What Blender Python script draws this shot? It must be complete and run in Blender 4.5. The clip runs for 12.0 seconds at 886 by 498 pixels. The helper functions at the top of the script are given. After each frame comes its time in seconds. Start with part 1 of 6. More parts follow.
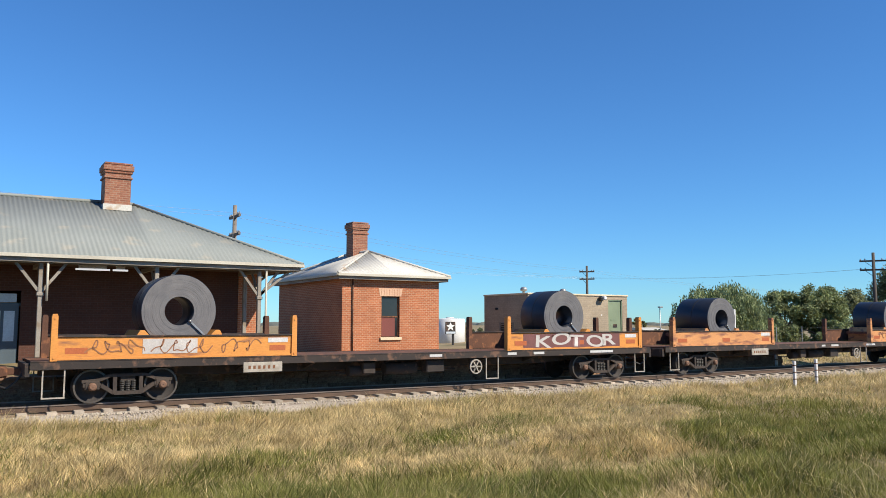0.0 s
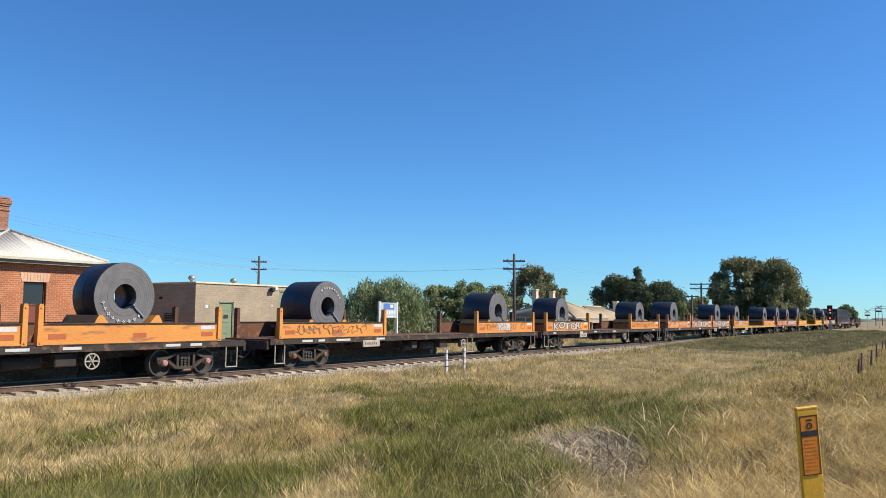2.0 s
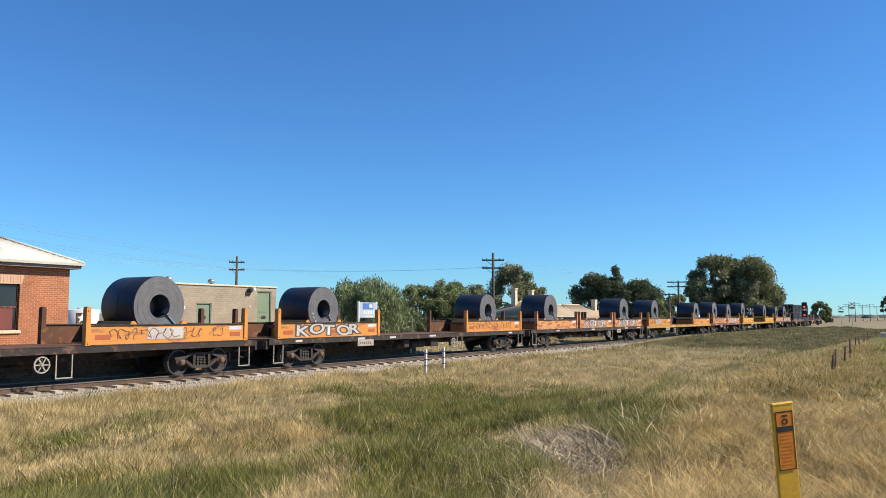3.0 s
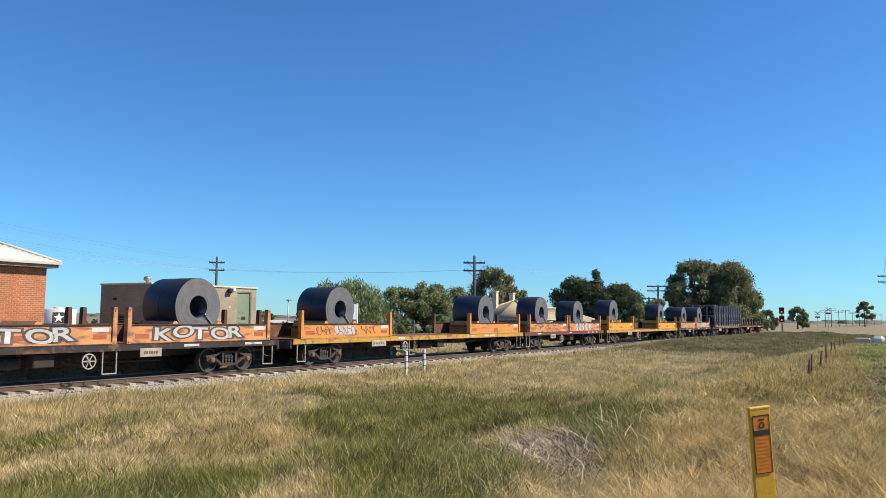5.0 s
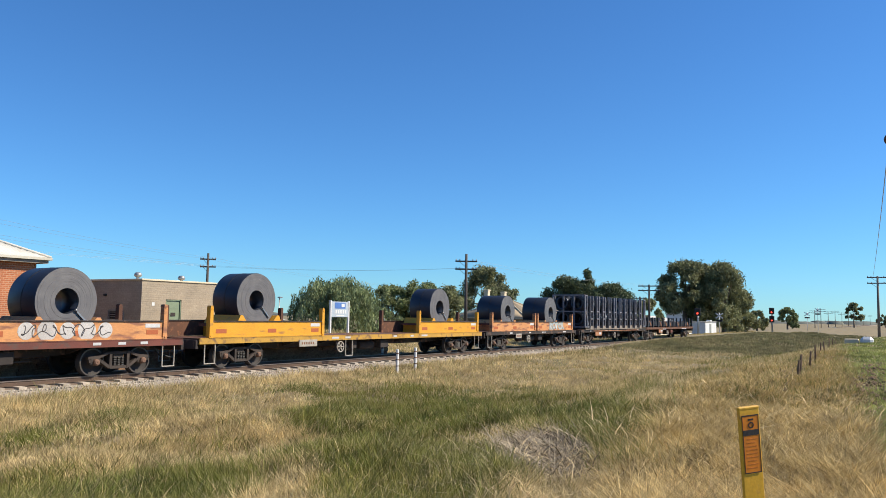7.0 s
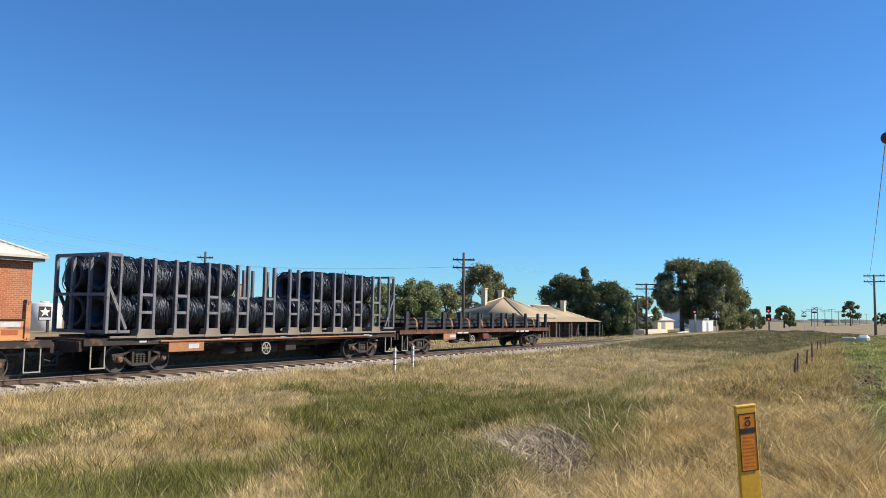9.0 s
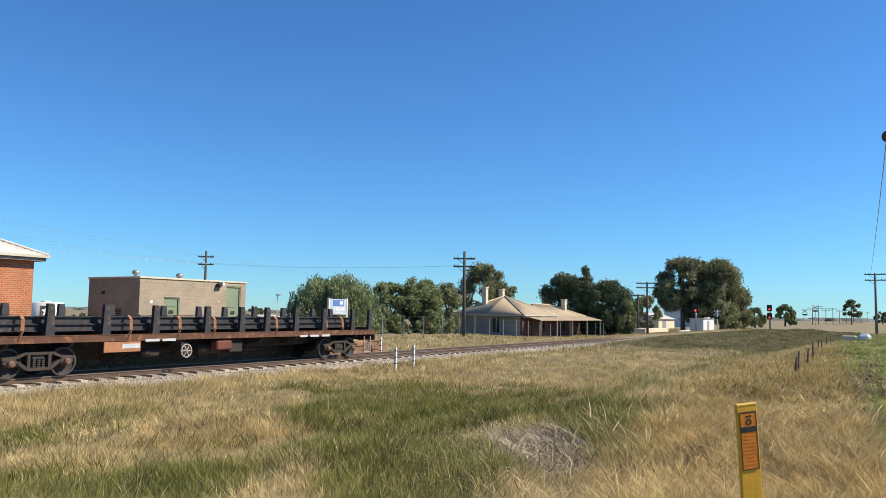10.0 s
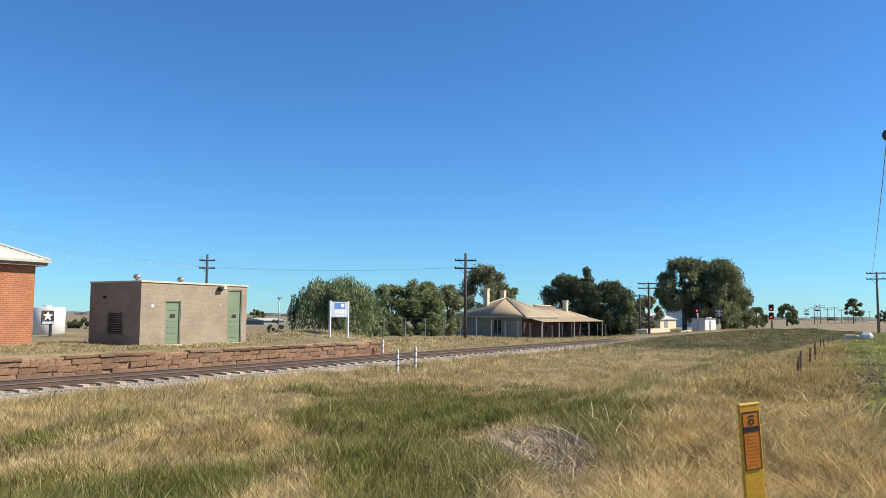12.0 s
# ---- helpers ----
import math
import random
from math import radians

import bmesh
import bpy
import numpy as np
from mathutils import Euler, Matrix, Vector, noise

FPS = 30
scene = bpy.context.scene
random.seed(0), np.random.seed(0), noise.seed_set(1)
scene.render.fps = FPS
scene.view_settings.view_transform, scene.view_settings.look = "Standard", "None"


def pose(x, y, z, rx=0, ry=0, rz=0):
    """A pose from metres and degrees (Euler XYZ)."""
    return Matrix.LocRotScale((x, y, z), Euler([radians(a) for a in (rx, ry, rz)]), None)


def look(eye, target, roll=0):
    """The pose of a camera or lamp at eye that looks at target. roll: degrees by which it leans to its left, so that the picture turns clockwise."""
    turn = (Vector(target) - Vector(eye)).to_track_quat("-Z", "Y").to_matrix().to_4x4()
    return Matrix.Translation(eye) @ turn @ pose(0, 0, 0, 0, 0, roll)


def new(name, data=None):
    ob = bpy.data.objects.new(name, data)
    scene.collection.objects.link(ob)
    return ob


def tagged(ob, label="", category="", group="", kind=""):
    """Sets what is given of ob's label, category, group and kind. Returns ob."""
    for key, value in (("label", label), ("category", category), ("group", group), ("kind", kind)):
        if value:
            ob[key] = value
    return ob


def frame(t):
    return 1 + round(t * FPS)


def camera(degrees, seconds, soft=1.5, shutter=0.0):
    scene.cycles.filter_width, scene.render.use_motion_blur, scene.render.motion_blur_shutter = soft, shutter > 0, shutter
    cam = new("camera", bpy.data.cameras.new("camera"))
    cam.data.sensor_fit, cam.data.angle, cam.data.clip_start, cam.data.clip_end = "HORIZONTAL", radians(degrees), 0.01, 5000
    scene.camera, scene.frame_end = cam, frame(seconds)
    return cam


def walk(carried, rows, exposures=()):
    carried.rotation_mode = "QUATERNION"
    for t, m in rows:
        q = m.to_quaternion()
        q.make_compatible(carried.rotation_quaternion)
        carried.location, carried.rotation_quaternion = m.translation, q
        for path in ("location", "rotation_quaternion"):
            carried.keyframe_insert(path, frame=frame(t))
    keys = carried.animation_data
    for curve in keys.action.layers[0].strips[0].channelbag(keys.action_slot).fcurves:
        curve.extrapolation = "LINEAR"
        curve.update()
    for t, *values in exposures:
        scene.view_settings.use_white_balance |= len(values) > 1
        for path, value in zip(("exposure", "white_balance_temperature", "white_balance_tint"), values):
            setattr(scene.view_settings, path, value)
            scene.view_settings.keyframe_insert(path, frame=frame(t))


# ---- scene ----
EYE = 2.18
PAN = [
    (0, -32.06, 5.40, -0.00),
    (0.5, -42.93, 4.93, -0.48),
    (1, -50.74, 4.92, -0.61),
    (1.5, -53.60, 4.81, -0.40),
    (2, -55.76, 4.83, -0.46),
    (2.5, -56.78, 4.79, -0.21),
    (4.5, -58.28, 4.97, -0.39),
    (5, -58.66, 4.97, -0.50),
    (5.5, -58.73, 4.95, -0.55),
    (6, -58.91, 4.90, -0.58),
    (6.5, -59.03, 4.86, -0.67),
    (7, -59.28, 4.85, -0.87),
    (9, -59.47, 4.74, -0.86),
    (9.5, -59.46, 4.68, -0.85),
    (10, -59.41, 4.66, -0.81),
    (10.5, -59.35, 4.66, -0.71),
    (11, -59.28, 4.68, -0.43),
    (11.5, -59.26, 4.77, -0.32),
    (12, -59.30, 4.80, -0.40),
]
cam = camera(59.0, 12.0, soft=0.85)
walk(cam, [(t, pose(0, 0, EYE, 90 + pitch, roll, yaw)) for t, yaw, pitch, roll in PAN])

# ---- light: clear morning sky, one sun behind the viewer's right shoulder ----
SUN = Vector((0.38, -0.65, 0.655)).normalized()
world = bpy.data.worlds.new("sky")
scene.world = world
world.use_nodes = True
wn = world.node_tree
sky = wn.nodes.new("ShaderNodeTexSky")
sky.sky_type, sky.sun_disc = "NISHITA", False
sky.sun_elevation = math.asin(SUN.z)
sky.sun_rotation = math.atan2(SUN.x, SUN.y)
sky.altitude, sky.air_density, sky.dust_density, sky.ozone_density = 200, 1.0, 0.0, 3.2
tint = wn.nodes.new("ShaderNodeMix")
tint.data_type, tint.blend_type = "RGBA", "MULTIPLY"
tint.inputs[0].default_value, tint.inputs[7].default_value = 1.0, (0.475, 0.905, 1.33, 1)
wn.links.new(sky.outputs[0], tint.inputs[6])
wn.links.new(tint.outputs[2], wn.nodes["Background"].inputs[0])
wn.nodes["Background"].inputs[1].default_value = 0.080
lamp = bpy.data.lights.new("sun", "SUN")
lamp.energy, lamp.angle, lamp.color = 5.0, radians(0.53), (1.0, 0.90, 0.74)
new("sun", lamp).matrix_world = look(SUN * 50, (0, 0, 0))
scene.view_settings.exposure = 0.5


# ---- materials ----
def ramp(nt, fac, a, b, lo=0.3, hi=0.7):
    n = nt.nodes.new("ShaderNodeValToRGB")
    n.color_ramp.elements[0].position, n.color_ramp.elements[1].position = lo, hi
    n.color_ramp.elements[0].color, n.color_ramp.elements[1].color = (*a, 1), (*b, 1)
    nt.links.new(fac, n.inputs[0])
    return n.outputs[0]


def mix(nt, fac, a, b, mode="MIX"):
    n = nt.nodes.new("ShaderNodeMix")
    n.data_type, n.blend_type = "RGBA", mode
    for socket, v in ((n.inputs[0], fac), (n.inputs[6], a), (n.inputs[7], b)):
        if isinstance(v, bpy.types.NodeSocket):
            nt.links.new(v, socket)
        else:
            socket.default_value = v if isinstance(v, (int, float)) else (*v, 1)
    return n.outputs[2]


def noise_of(nt, scale, detail=5, stretch=None):
    co = nt.nodes.new("ShaderNodeTexCoord").outputs["Object"]
    if stretch:
        m = nt.nodes.new("ShaderNodeMapping")
        m.inputs["Scale"].default_value = stretch
        nt.links.new(co, m.inputs[0])
        co = m.outputs[0]
    n = nt.nodes.new("ShaderNodeTexNoise")
    n.inputs["Scale"].default_value, n.inputs["Detail"].default_value = scale, detail
    nt.links.new(co, n.inputs["Vector"])
    return n.outputs[0]


def mat(name, a, b=None, rough=0.7, metal=0.0, big=0.8, fine=25.0, bump=0.15, stain=None, stained=0.0, streak=None, vary=0.0):
    """Two colours over a broad noise, a fine grain with relief, and a third colour in stains."""
    m = bpy.data.materials.new(name)
    m.use_nodes = True
    nt = m.node_tree
    bs = nt.nodes["Principled BSDF"]
    b = b or tuple(c * 0.72 for c in a)
    a, b = tuple(c * 0.86 for c in a), tuple(c * 0.86 for c in b)
    col = ramp(nt, noise_of(nt, big, 4), a, b)
    grain = noise_of(nt, fine, 6, streak)
    col = mix(nt, 0.35, col, ramp(nt, grain, (0.55, 0.55, 0.55), (1.35, 1.35, 1.35), 0.25, 0.75), "MULTIPLY")
    if stain:
        col = mix(nt, ramp(nt, noise_of(nt, big * 3.1, 8, streak), (0, 0, 0), (1, 1, 1), 0.62 - stained * 0.3, 0.72 - stained * 0.2), col, stain)
    if vary:
        inf = nt.nodes.new("ShaderNodeObjectInfo")
        col = mix(nt, 1.0, col, ramp(nt, inf.outputs["Random"], (1 - vary,) * 3, (1 + vary,) * 3, 0, 1), "MULTIPLY")
    nt.links.new(col, bs.inputs["Base Color"])
    bs.inputs["Roughness"].default_value, bs.inputs["Metallic"].default_value = rough, metal
    if bump:
        bp = nt.nodes.new("ShaderNodeBump")
        bp.inputs["Strength"].default_value, bp.inputs["Distance"].default_value = bump, 0.02
        nt.links.new(grain, bp.inputs["Height"])
        nt.links.new(bp.outputs[0], bs.inputs["Normal"])
    return m


def brick_mat(name, a, b, mortar, width, height, gap, axis="X"):
    """Coursed masonry on upright walls; axis is the wall's run."""
    m = bpy.data.materials.new(name)
    m.use_nodes = True
    nt = m.node_tree
    bs = nt.nodes["Principled BSDF"]
    co = nt.nodes.new("ShaderNodeSeparateXYZ")
    nt.links.new(nt.nodes.new("ShaderNodeTexCoord").outputs["Object"], co.inputs[0])
    cb = nt.nodes.new("ShaderNodeCombineXYZ")
    run = nt.nodes.new("ShaderNodeMath")
    run.operation = "ADD"
    nt.links.new(co.outputs[0], run.inputs[0])
    nt.links.new(co.outputs[1], run.inputs[1])
    nt.links.new(run.outputs[0], cb.inputs[0])
    nt.links.new(co.outputs[2], cb.inputs[1])
    t = nt.nodes.new("ShaderNodeTexBrick")
    t.inputs["Scale"].default_value = 1.0
    for key, v in (("Mortar Size", gap), ("Brick Width", width), ("Row Height", height), ("Bias", 0.0), ("Mortar Smooth", 0.2)):
        t.inputs[key].default_value = v
    t.inputs["Color1"].default_value, t.inputs["Color2"].default_value, t.inputs["Mortar"].default_value = (*a, 1), (*b, 1), (*mortar, 1)
    nt.links.new(cb.outputs[0], t.inputs["Vector"])
    col = mix(nt, 0.5, t.outputs[0], ramp(nt, noise_of(nt, 0.9, 6), (0.48, 0.47, 0.46), (0.98, 0.94, 0.9)), "MULTIPLY")
    col = mix(nt, 0.4, col, ramp(nt, noise_of(nt, 14, 6), (0.6, 0.6, 0.6), (1.3, 1.3, 1.3)), "MULTIPLY")
    nt.links.new(col, bs.inputs["Base Color"])
    bs.inputs["Roughness"].default_value = 0.85
    bp = nt.nodes.new("ShaderNodeBump")
    bp.inputs["Strength"].default_value, bp.inputs["Distance"].default_value, bp.invert = 0.5, 0.01, True
    nt.links.new(t.outputs["Fac"], bp.inputs["Height"])
    nt.links.new(bp.outputs[0], bs.inputs["Normal"])
    return m


def leaf_mat(name, a, b, c, patch=0.35, trans=0.25):
    """Blades and leaves: colour changes from blade to blade and slowly over the ground."""
    m = bpy.data.materials.new(name)
    m.use_nodes = True
    nt = m.node_tree
    bs = nt.nodes["Principled BSDF"]
    geo = nt.nodes.new("ShaderNodeNewGeometry")
    col = ramp(nt, geo.outputs["Random Per Island"], a, b, 0, 1)
    col = mix(nt, ramp(nt, noise_of(nt, patch, 4), (0, 0, 0), (0.85, 0.85, 0.85), 0.42, 0.66), col, c)
    col = mix(nt, 1.0, col, ramp(nt, noise_of(nt, patch * 4, 3), (0.52, 0.51, 0.48), (1.3, 1.3, 1.3), 0.34, 0.66), "MULTIPLY")
    nt.links.new(col, bs.inputs["Base Color"])
    bs.inputs["Roughness"].default_value = 0.75
    tr = nt.nodes.new("ShaderNodeBsdfTranslucent")
    nt.links.new(col, tr.inputs[0])
    ms = nt.nodes.new("ShaderNodeMixShader")
    ms.inputs[0].default_value = trans
    nt.links.new(bs.outputs[0], ms.inputs[1])
    nt.links.new(tr.outputs[0], ms.inputs[2])
    nt.links.new(ms.outputs[0], nt.nodes["Material Output"].inputs[0])
    return m


def glow_mat(name, colour, strength):
    m = bpy.data.materials.new(name)
    m.use_nodes = True
    bs = m.node_tree.nodes["Principled BSDF"]
    bs.inputs["Base Color"].default_value = (*colour, 1)
    bs.inputs["Emission Color"].default_value = (*colour, 1)
    bs.inputs["Emission Strength"].default_value = strength
    return m


M_SOIL = mat("dry_soil", (0.33, 0.255, 0.135), (0.21, 0.16, 0.08), 0.95, big=0.22, fine=9, bump=0.6, stain=(0.14, 0.125, 0.05), stained=0.3)
M_DRY = leaf_mat("dry_grass", (0.88, 0.715, 0.385), (0.36, 0.265, 0.115), (0.56, 0.425, 0.195), 0.45, 0.35)
M_GOLD = leaf_mat("golden_dead_grass", (0.92, 0.70, 0.31), (0.19, 0.12, 0.036), (0.40, 0.275, 0.088), 0.6, 0.3)
M_GREEN = leaf_mat("green_grass", (0.145, 0.162, 0.027), (0.34, 0.30, 0.08), (0.115, 0.138, 0.021), 0.6, 0.35)
M_DARKGRASS = leaf_mat("dark_grass", (0.19, 0.185, 0.075), (0.38, 0.31, 0.15), (0.15, 0.155, 0.06), 0.3)
M_LAWN = leaf_mat("field_grass", (0.25, 0.29, 0.065), (0.38, 0.41, 0.12), (0.42, 0.40, 0.13), 0.25)
M_CLOD = mat("turned_earth", (0.17, 0.105, 0.055), (0.10, 0.062, 0.033), 0.95, big=2)
M_PALESTRAW = leaf_mat("bleached_straw", (0.92, 0.76, 0.46), (0.62, 0.47, 0.24), (0.80, 0.63, 0.34), 0.9, 0.3)
M_SIGNGREY = mat("sign_grey_blue", (0.50, 0.57, 0.63), (0.42, 0.49, 0.55), 0.5)
M_STALK = leaf_mat("grey_stalks", (0.58, 0.48, 0.33), (0.085, 0.065, 0.04), (0.19, 0.14, 0.085), 1.6, 0.05)
M_BALLAST = mat("ballast", (0.46, 0.40, 0.33), (0.32, 0.27, 0.215), 0.95, big=0.6, fine=16, bump=1.0, stain=(0.15, 0.11, 0.085), stained=0.3)
M_STONE = mat("ballast_stone", (0.54, 0.47, 0.38), (0.34, 0.29, 0.23), 0.95, big=6, fine=40, bump=0.3)
M_RAIL = mat("rail_steel", (0.15, 0.095, 0.065), (0.10, 0.065, 0.046), 0.7, 0.3, big=1.5)
M_RAILTOP = mat("polished_rail", (0.30, 0.24, 0.20), (0.22, 0.175, 0.145), 0.5, 0.6, bump=0.02)
M_SLEEPER = mat("concrete_sleeper", (0.52, 0.45, 0.36), (0.34, 0.28, 0.22), 0.9, big=3, vary=0.35)
M_BRICK = brick_mat("red_brick", (0.38, 0.115, 0.045), (0.47, 0.165, 0.07), (0.50, 0.29, 0.18), 0.24, 0.086, 0.012)
# Brick for walls under verandahs, with their shade put into the dark colour.
M_SHADEBRICK = brick_mat("shaded_brick", (0.085, 0.03, 0.019), (0.10, 0.036, 0.022), (0.10, 0.055, 0.04), 0.24, 0.086, 0.009)
M_TAN = brick_mat("tan_block", (0.42, 0.345, 0.25), (0.375, 0.305, 0.22), (0.34, 0.275, 0.20), 0.39, 0.10, 0.006)
M_LINTEL = mat("painted_lintel", (0.70, 0.46, 0.31), (0.52, 0.30, 0.20), 0.85)
M_CREAM = mat("cream_sill", (0.78, 0.66, 0.45), (0.66, 0.55, 0.38), 0.7)
M_TIN = mat("pale_corrugated_iron", (0.62, 0.60, 0.54), (0.52, 0.50, 0.44), 0.7, 0.0, big=0.5, stain=(0.40, 0.30, 0.21), stained=0.05, streak=(1, 0.25, 1))
M_GREYTIN = mat("grey_painted_iron", (0.265, 0.285, 0.27), (0.225, 0.245, 0.23), 0.7, 0.0, big=0.35, stain=(0.27, 0.26, 0.22), stained=0.1)
M_GUTTER = mat("cream_gutter", (0.62, 0.58, 0.47), (0.5, 0.46, 0.37), 0.6)
M_TIMBER = mat("weathered_white_timber", (0.36, 0.325, 0.275), (0.22, 0.19, 0.155), 0.8, stain=(0.22, 0.17, 0.12), stained=0.2)
M_FENCEPOST = mat("brown_fence_timber", (0.20, 0.13, 0.075), (0.11, 0.07, 0.042), 0.95, streak=(1, 1, 0.1))
M_POLE = mat("old_pole_timber", (0.13, 0.105, 0.085), (0.085, 0.07, 0.058), 0.95, streak=(1, 1, 0.1))
M_GREYPOLE = mat("grey_pole_timber", (0.26, 0.22, 0.18), (0.18, 0.15, 0.125), 0.95, streak=(1, 1, 0.1))
M_DOOR = mat("green_door_paint", (0.245, 0.305, 0.19), (0.195, 0.25, 0.155), 0.55, big=1.2)
# Ochre taken down to dark brown, so it carries the verandah's shade.
M_SHADEWALL = mat("shaded_ochre_lining", (0.10, 0.055, 0.034), (0.07, 0.038, 0.025), 0.9)
M_GLASS = mat("window_glass", (0.02, 0.022, 0.025), (0.03, 0.03, 0.032), 0.06, bump=0.0)
M_BLIND = mat("brown_blind", (0.22, 0.06, 0.05), (0.17, 0.05, 0.04), 0.8)
# Pale blue paints the bright sky reflected in the door's glass.
M_PALEPANE = mat("sky_reflection_pane", (0.62, 0.72, 0.78), (0.5, 0.6, 0.66), 0.3)
M_BLUEFRAME = mat("blue_grey_paint", (0.10, 0.14, 0.17), (0.07, 0.10, 0.125), 0.6)
M_WHITE = mat("white_paint", (0.80, 0.80, 0.78), (0.68, 0.68, 0.66), 0.5, bump=0.05)
M_REDPAINT = mat("red_paint", (0.55, 0.05, 0.03), (0.4, 0.04, 0.03), 0.5)
M_BLACK = mat("black_metal", (0.025, 0.024, 0.023), (0.04, 0.036, 0.033), 0.6, 0.2)
M_GREYMETAL = mat("galvanised_steel", (0.45, 0.46, 0.46), (0.33, 0.34, 0.34), 0.45, 0.6)
M_ORANGE = mat("faded_orange_paint", (0.72, 0.30, 0.055), (0.60, 0.235, 0.05), 0.6, big=0.7, stain=(0.26, 0.11, 0.05), stained=0.18, streak=(0.5, 1, 2))
M_PALEORANGE = mat("sun_bleached_orange_paint", (0.70, 0.33, 0.12), (0.55, 0.24, 0.09), 0.7, big=0.9, stain=(0.24, 0.10, 0.055), stained=0.35, streak=(0.5, 1, 2))
M_YELLOW = mat("bright_yellow_paint", (0.80, 0.38, 0.02), (0.70, 0.32, 0.02), 0.5, big=0.8, stain=(0.35, 0.17, 0.04), stained=0.08, streak=(0.5, 1, 2))
M_RUST = mat("rust_brown", (0.15, 0.065, 0.035), (0.09, 0.042, 0.027), 0.9, big=1.3, stain=(0.24, 0.10, 0.045), stained=0.25)
M_FRAME = mat("grimy_wagon_frame", (0.045, 0.033, 0.028), (0.027, 0.021, 0.019), 0.85, big=1.1, stain=(0.13, 0.07, 0.045), stained=0.2)
M_REDFRAME = mat("faded_red_frame", (0.20, 0.055, 0.037), (0.12, 0.04, 0.03), 0.8, big=1.0, stain=(0.09, 0.05, 0.04), stained=0.2)
M_YELLOWFRAME = mat("dirty_yellow_frame", (0.60, 0.33, 0.04), (0.45, 0.25, 0.04), 0.7, big=1.0, stain=(0.16, 0.09, 0.04), stained=0.3)
M_DUSTY = mat("dusty_grey_steel", (0.30, 0.25, 0.20), (0.20, 0.16, 0.125), 0.8, big=2)
M_CHIMBRICK = brick_mat("sooty_brick", (0.24, 0.085, 0.05), (0.34, 0.14, 0.08), (0.36, 0.22, 0.15), 0.24, 0.086, 0.012)
M_BOGIE = mat("dusty_cast_steel", (0.07, 0.050, 0.039), (0.035, 0.027, 0.023), 0.85, big=2.5)
M_WHEEL = mat("wheel_steel", (0.045, 0.036, 0.032), (0.03, 0.025, 0.023), 0.75, 0.2, big=2)
M_RIM = mat("worn_wheel_rim", (0.16, 0.14, 0.12), (0.10, 0.085, 0.075), 0.5, 0.6)
M_RUSTCAP = mat("brown_axle_cap", (0.24, 0.13, 0.08), (0.15, 0.08, 0.05), 0.7)
M_BEDDARK = mat("oily_ballast", (0.27, 0.20, 0.15), (0.17, 0.125, 0.095), 0.95, big=0.8, fine=16, bump=1.0)
M_AXLEBOX = mat("pink_axle_cap", (0.55, 0.28, 0.25), (0.35, 0.17, 0.15), 0.7)
M_COIL = mat("dark_coil_steel", (0.036, 0.043, 0.060), (0.026, 0.031, 0.043), 0.42, 0.35, big=0.9, fine=60, bump=0.05, streak=(1, 0.2, 1))
M_COILFACE = mat("grey_coil_edge", (0.18, 0.172, 0.172), (0.135, 0.13, 0.135), 0.55, 0.2, big=3, fine=70, bump=0.1)
M_STRAP = mat("bright_strap", (0.5, 0.5, 0.5), (0.3, 0.3, 0.3), 0.4, 0.8)
M_BEAM = mat("dark_rolled_steel", (0.06, 0.06, 0.065), (0.04, 0.038, 0.04), 0.6, 0.4, big=2, stain=(0.12, 0.07, 0.05), stained=0.15)
M_WEBBING = mat("orange_lashing", (0.45, 0.20, 0.09), (0.32, 0.14, 0.07), 0.8, big=3)
M_CHALK = mat("white_marking", (0.72, 0.71, 0.70), (0.5, 0.5, 0.5), 0.8)
M_PLATE = mat("dirty_board", (0.46, 0.42, 0.36), (0.32, 0.28, 0.23), 0.8, big=4)
M_LABELTEXT = mat("label_print", (0.58, 0.18, 0.015), (0.52, 0.155, 0.012), 0.6)
M_GRAFDARK = mat("brown_spray", (0.26, 0.11, 0.06), (0.36, 0.17, 0.07), 0.7)
M_GRAFWHITE = mat("white_spray", (0.60, 0.57, 0.54), (0.42, 0.385, 0.36), 0.7)
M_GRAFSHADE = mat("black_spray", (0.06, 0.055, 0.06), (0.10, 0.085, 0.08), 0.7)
M_GRAFTEAL = mat("teal_spray", (0.22, 0.38, 0.40), (0.30, 0.42, 0.42), 0.7)
M_GRAFMAUVE = mat("maroon_spray", (0.20, 0.075, 0.07), (0.14, 0.055, 0.05), 0.7)
M_DECAL = mat("red_orange_plate", (0.50, 0.13, 0.035), (0.4, 0.10, 0.03), 0.6)
M_STAKE = mat("grey_stake_steel", (0.25, 0.25, 0.27), (0.17, 0.165, 0.18), 0.6, 0.3, big=2, stain=(0.14, 0.08, 0.06), stained=0.15)
M_WIRE = mat("dark_wire_rod", (0.075, 0.085, 0.105), (0.035, 0.042, 0.055), 0.36, 0.6, big=2.5, fine=90, bump=0.4, streak=(1, 8, 8))
M_BARK = mat("bark", (0.20, 0.155, 0.115), (0.11, 0.085, 0.065), 0.95, streak=(1, 1, 0.15))
M_LEAF = leaf_mat("eucalypt_leaves", (0.16, 0.185, 0.085), (0.32, 0.32, 0.155), (0.20, 0.205, 0.10), 0.3, 0.3)
M_LEAFDARK = leaf_mat("dark_leaves", (0.075, 0.11, 0.055), (0.16, 0.185, 0.085), (0.095, 0.125, 0.06), 0.3, 0.25)
M_LEAFMID = leaf_mat("mid_leaves", (0.15, 0.20, 0.08), (0.31, 0.33, 0.14), (0.20, 0.23, 0.10), 0.3, 0.25)
M_WILLOW = leaf_mat("willow_leaves", (0.17, 0.23, 0.10), (0.34, 0.38, 0.18), (0.21, 0.26, 0.12), 0.4, 0.3)
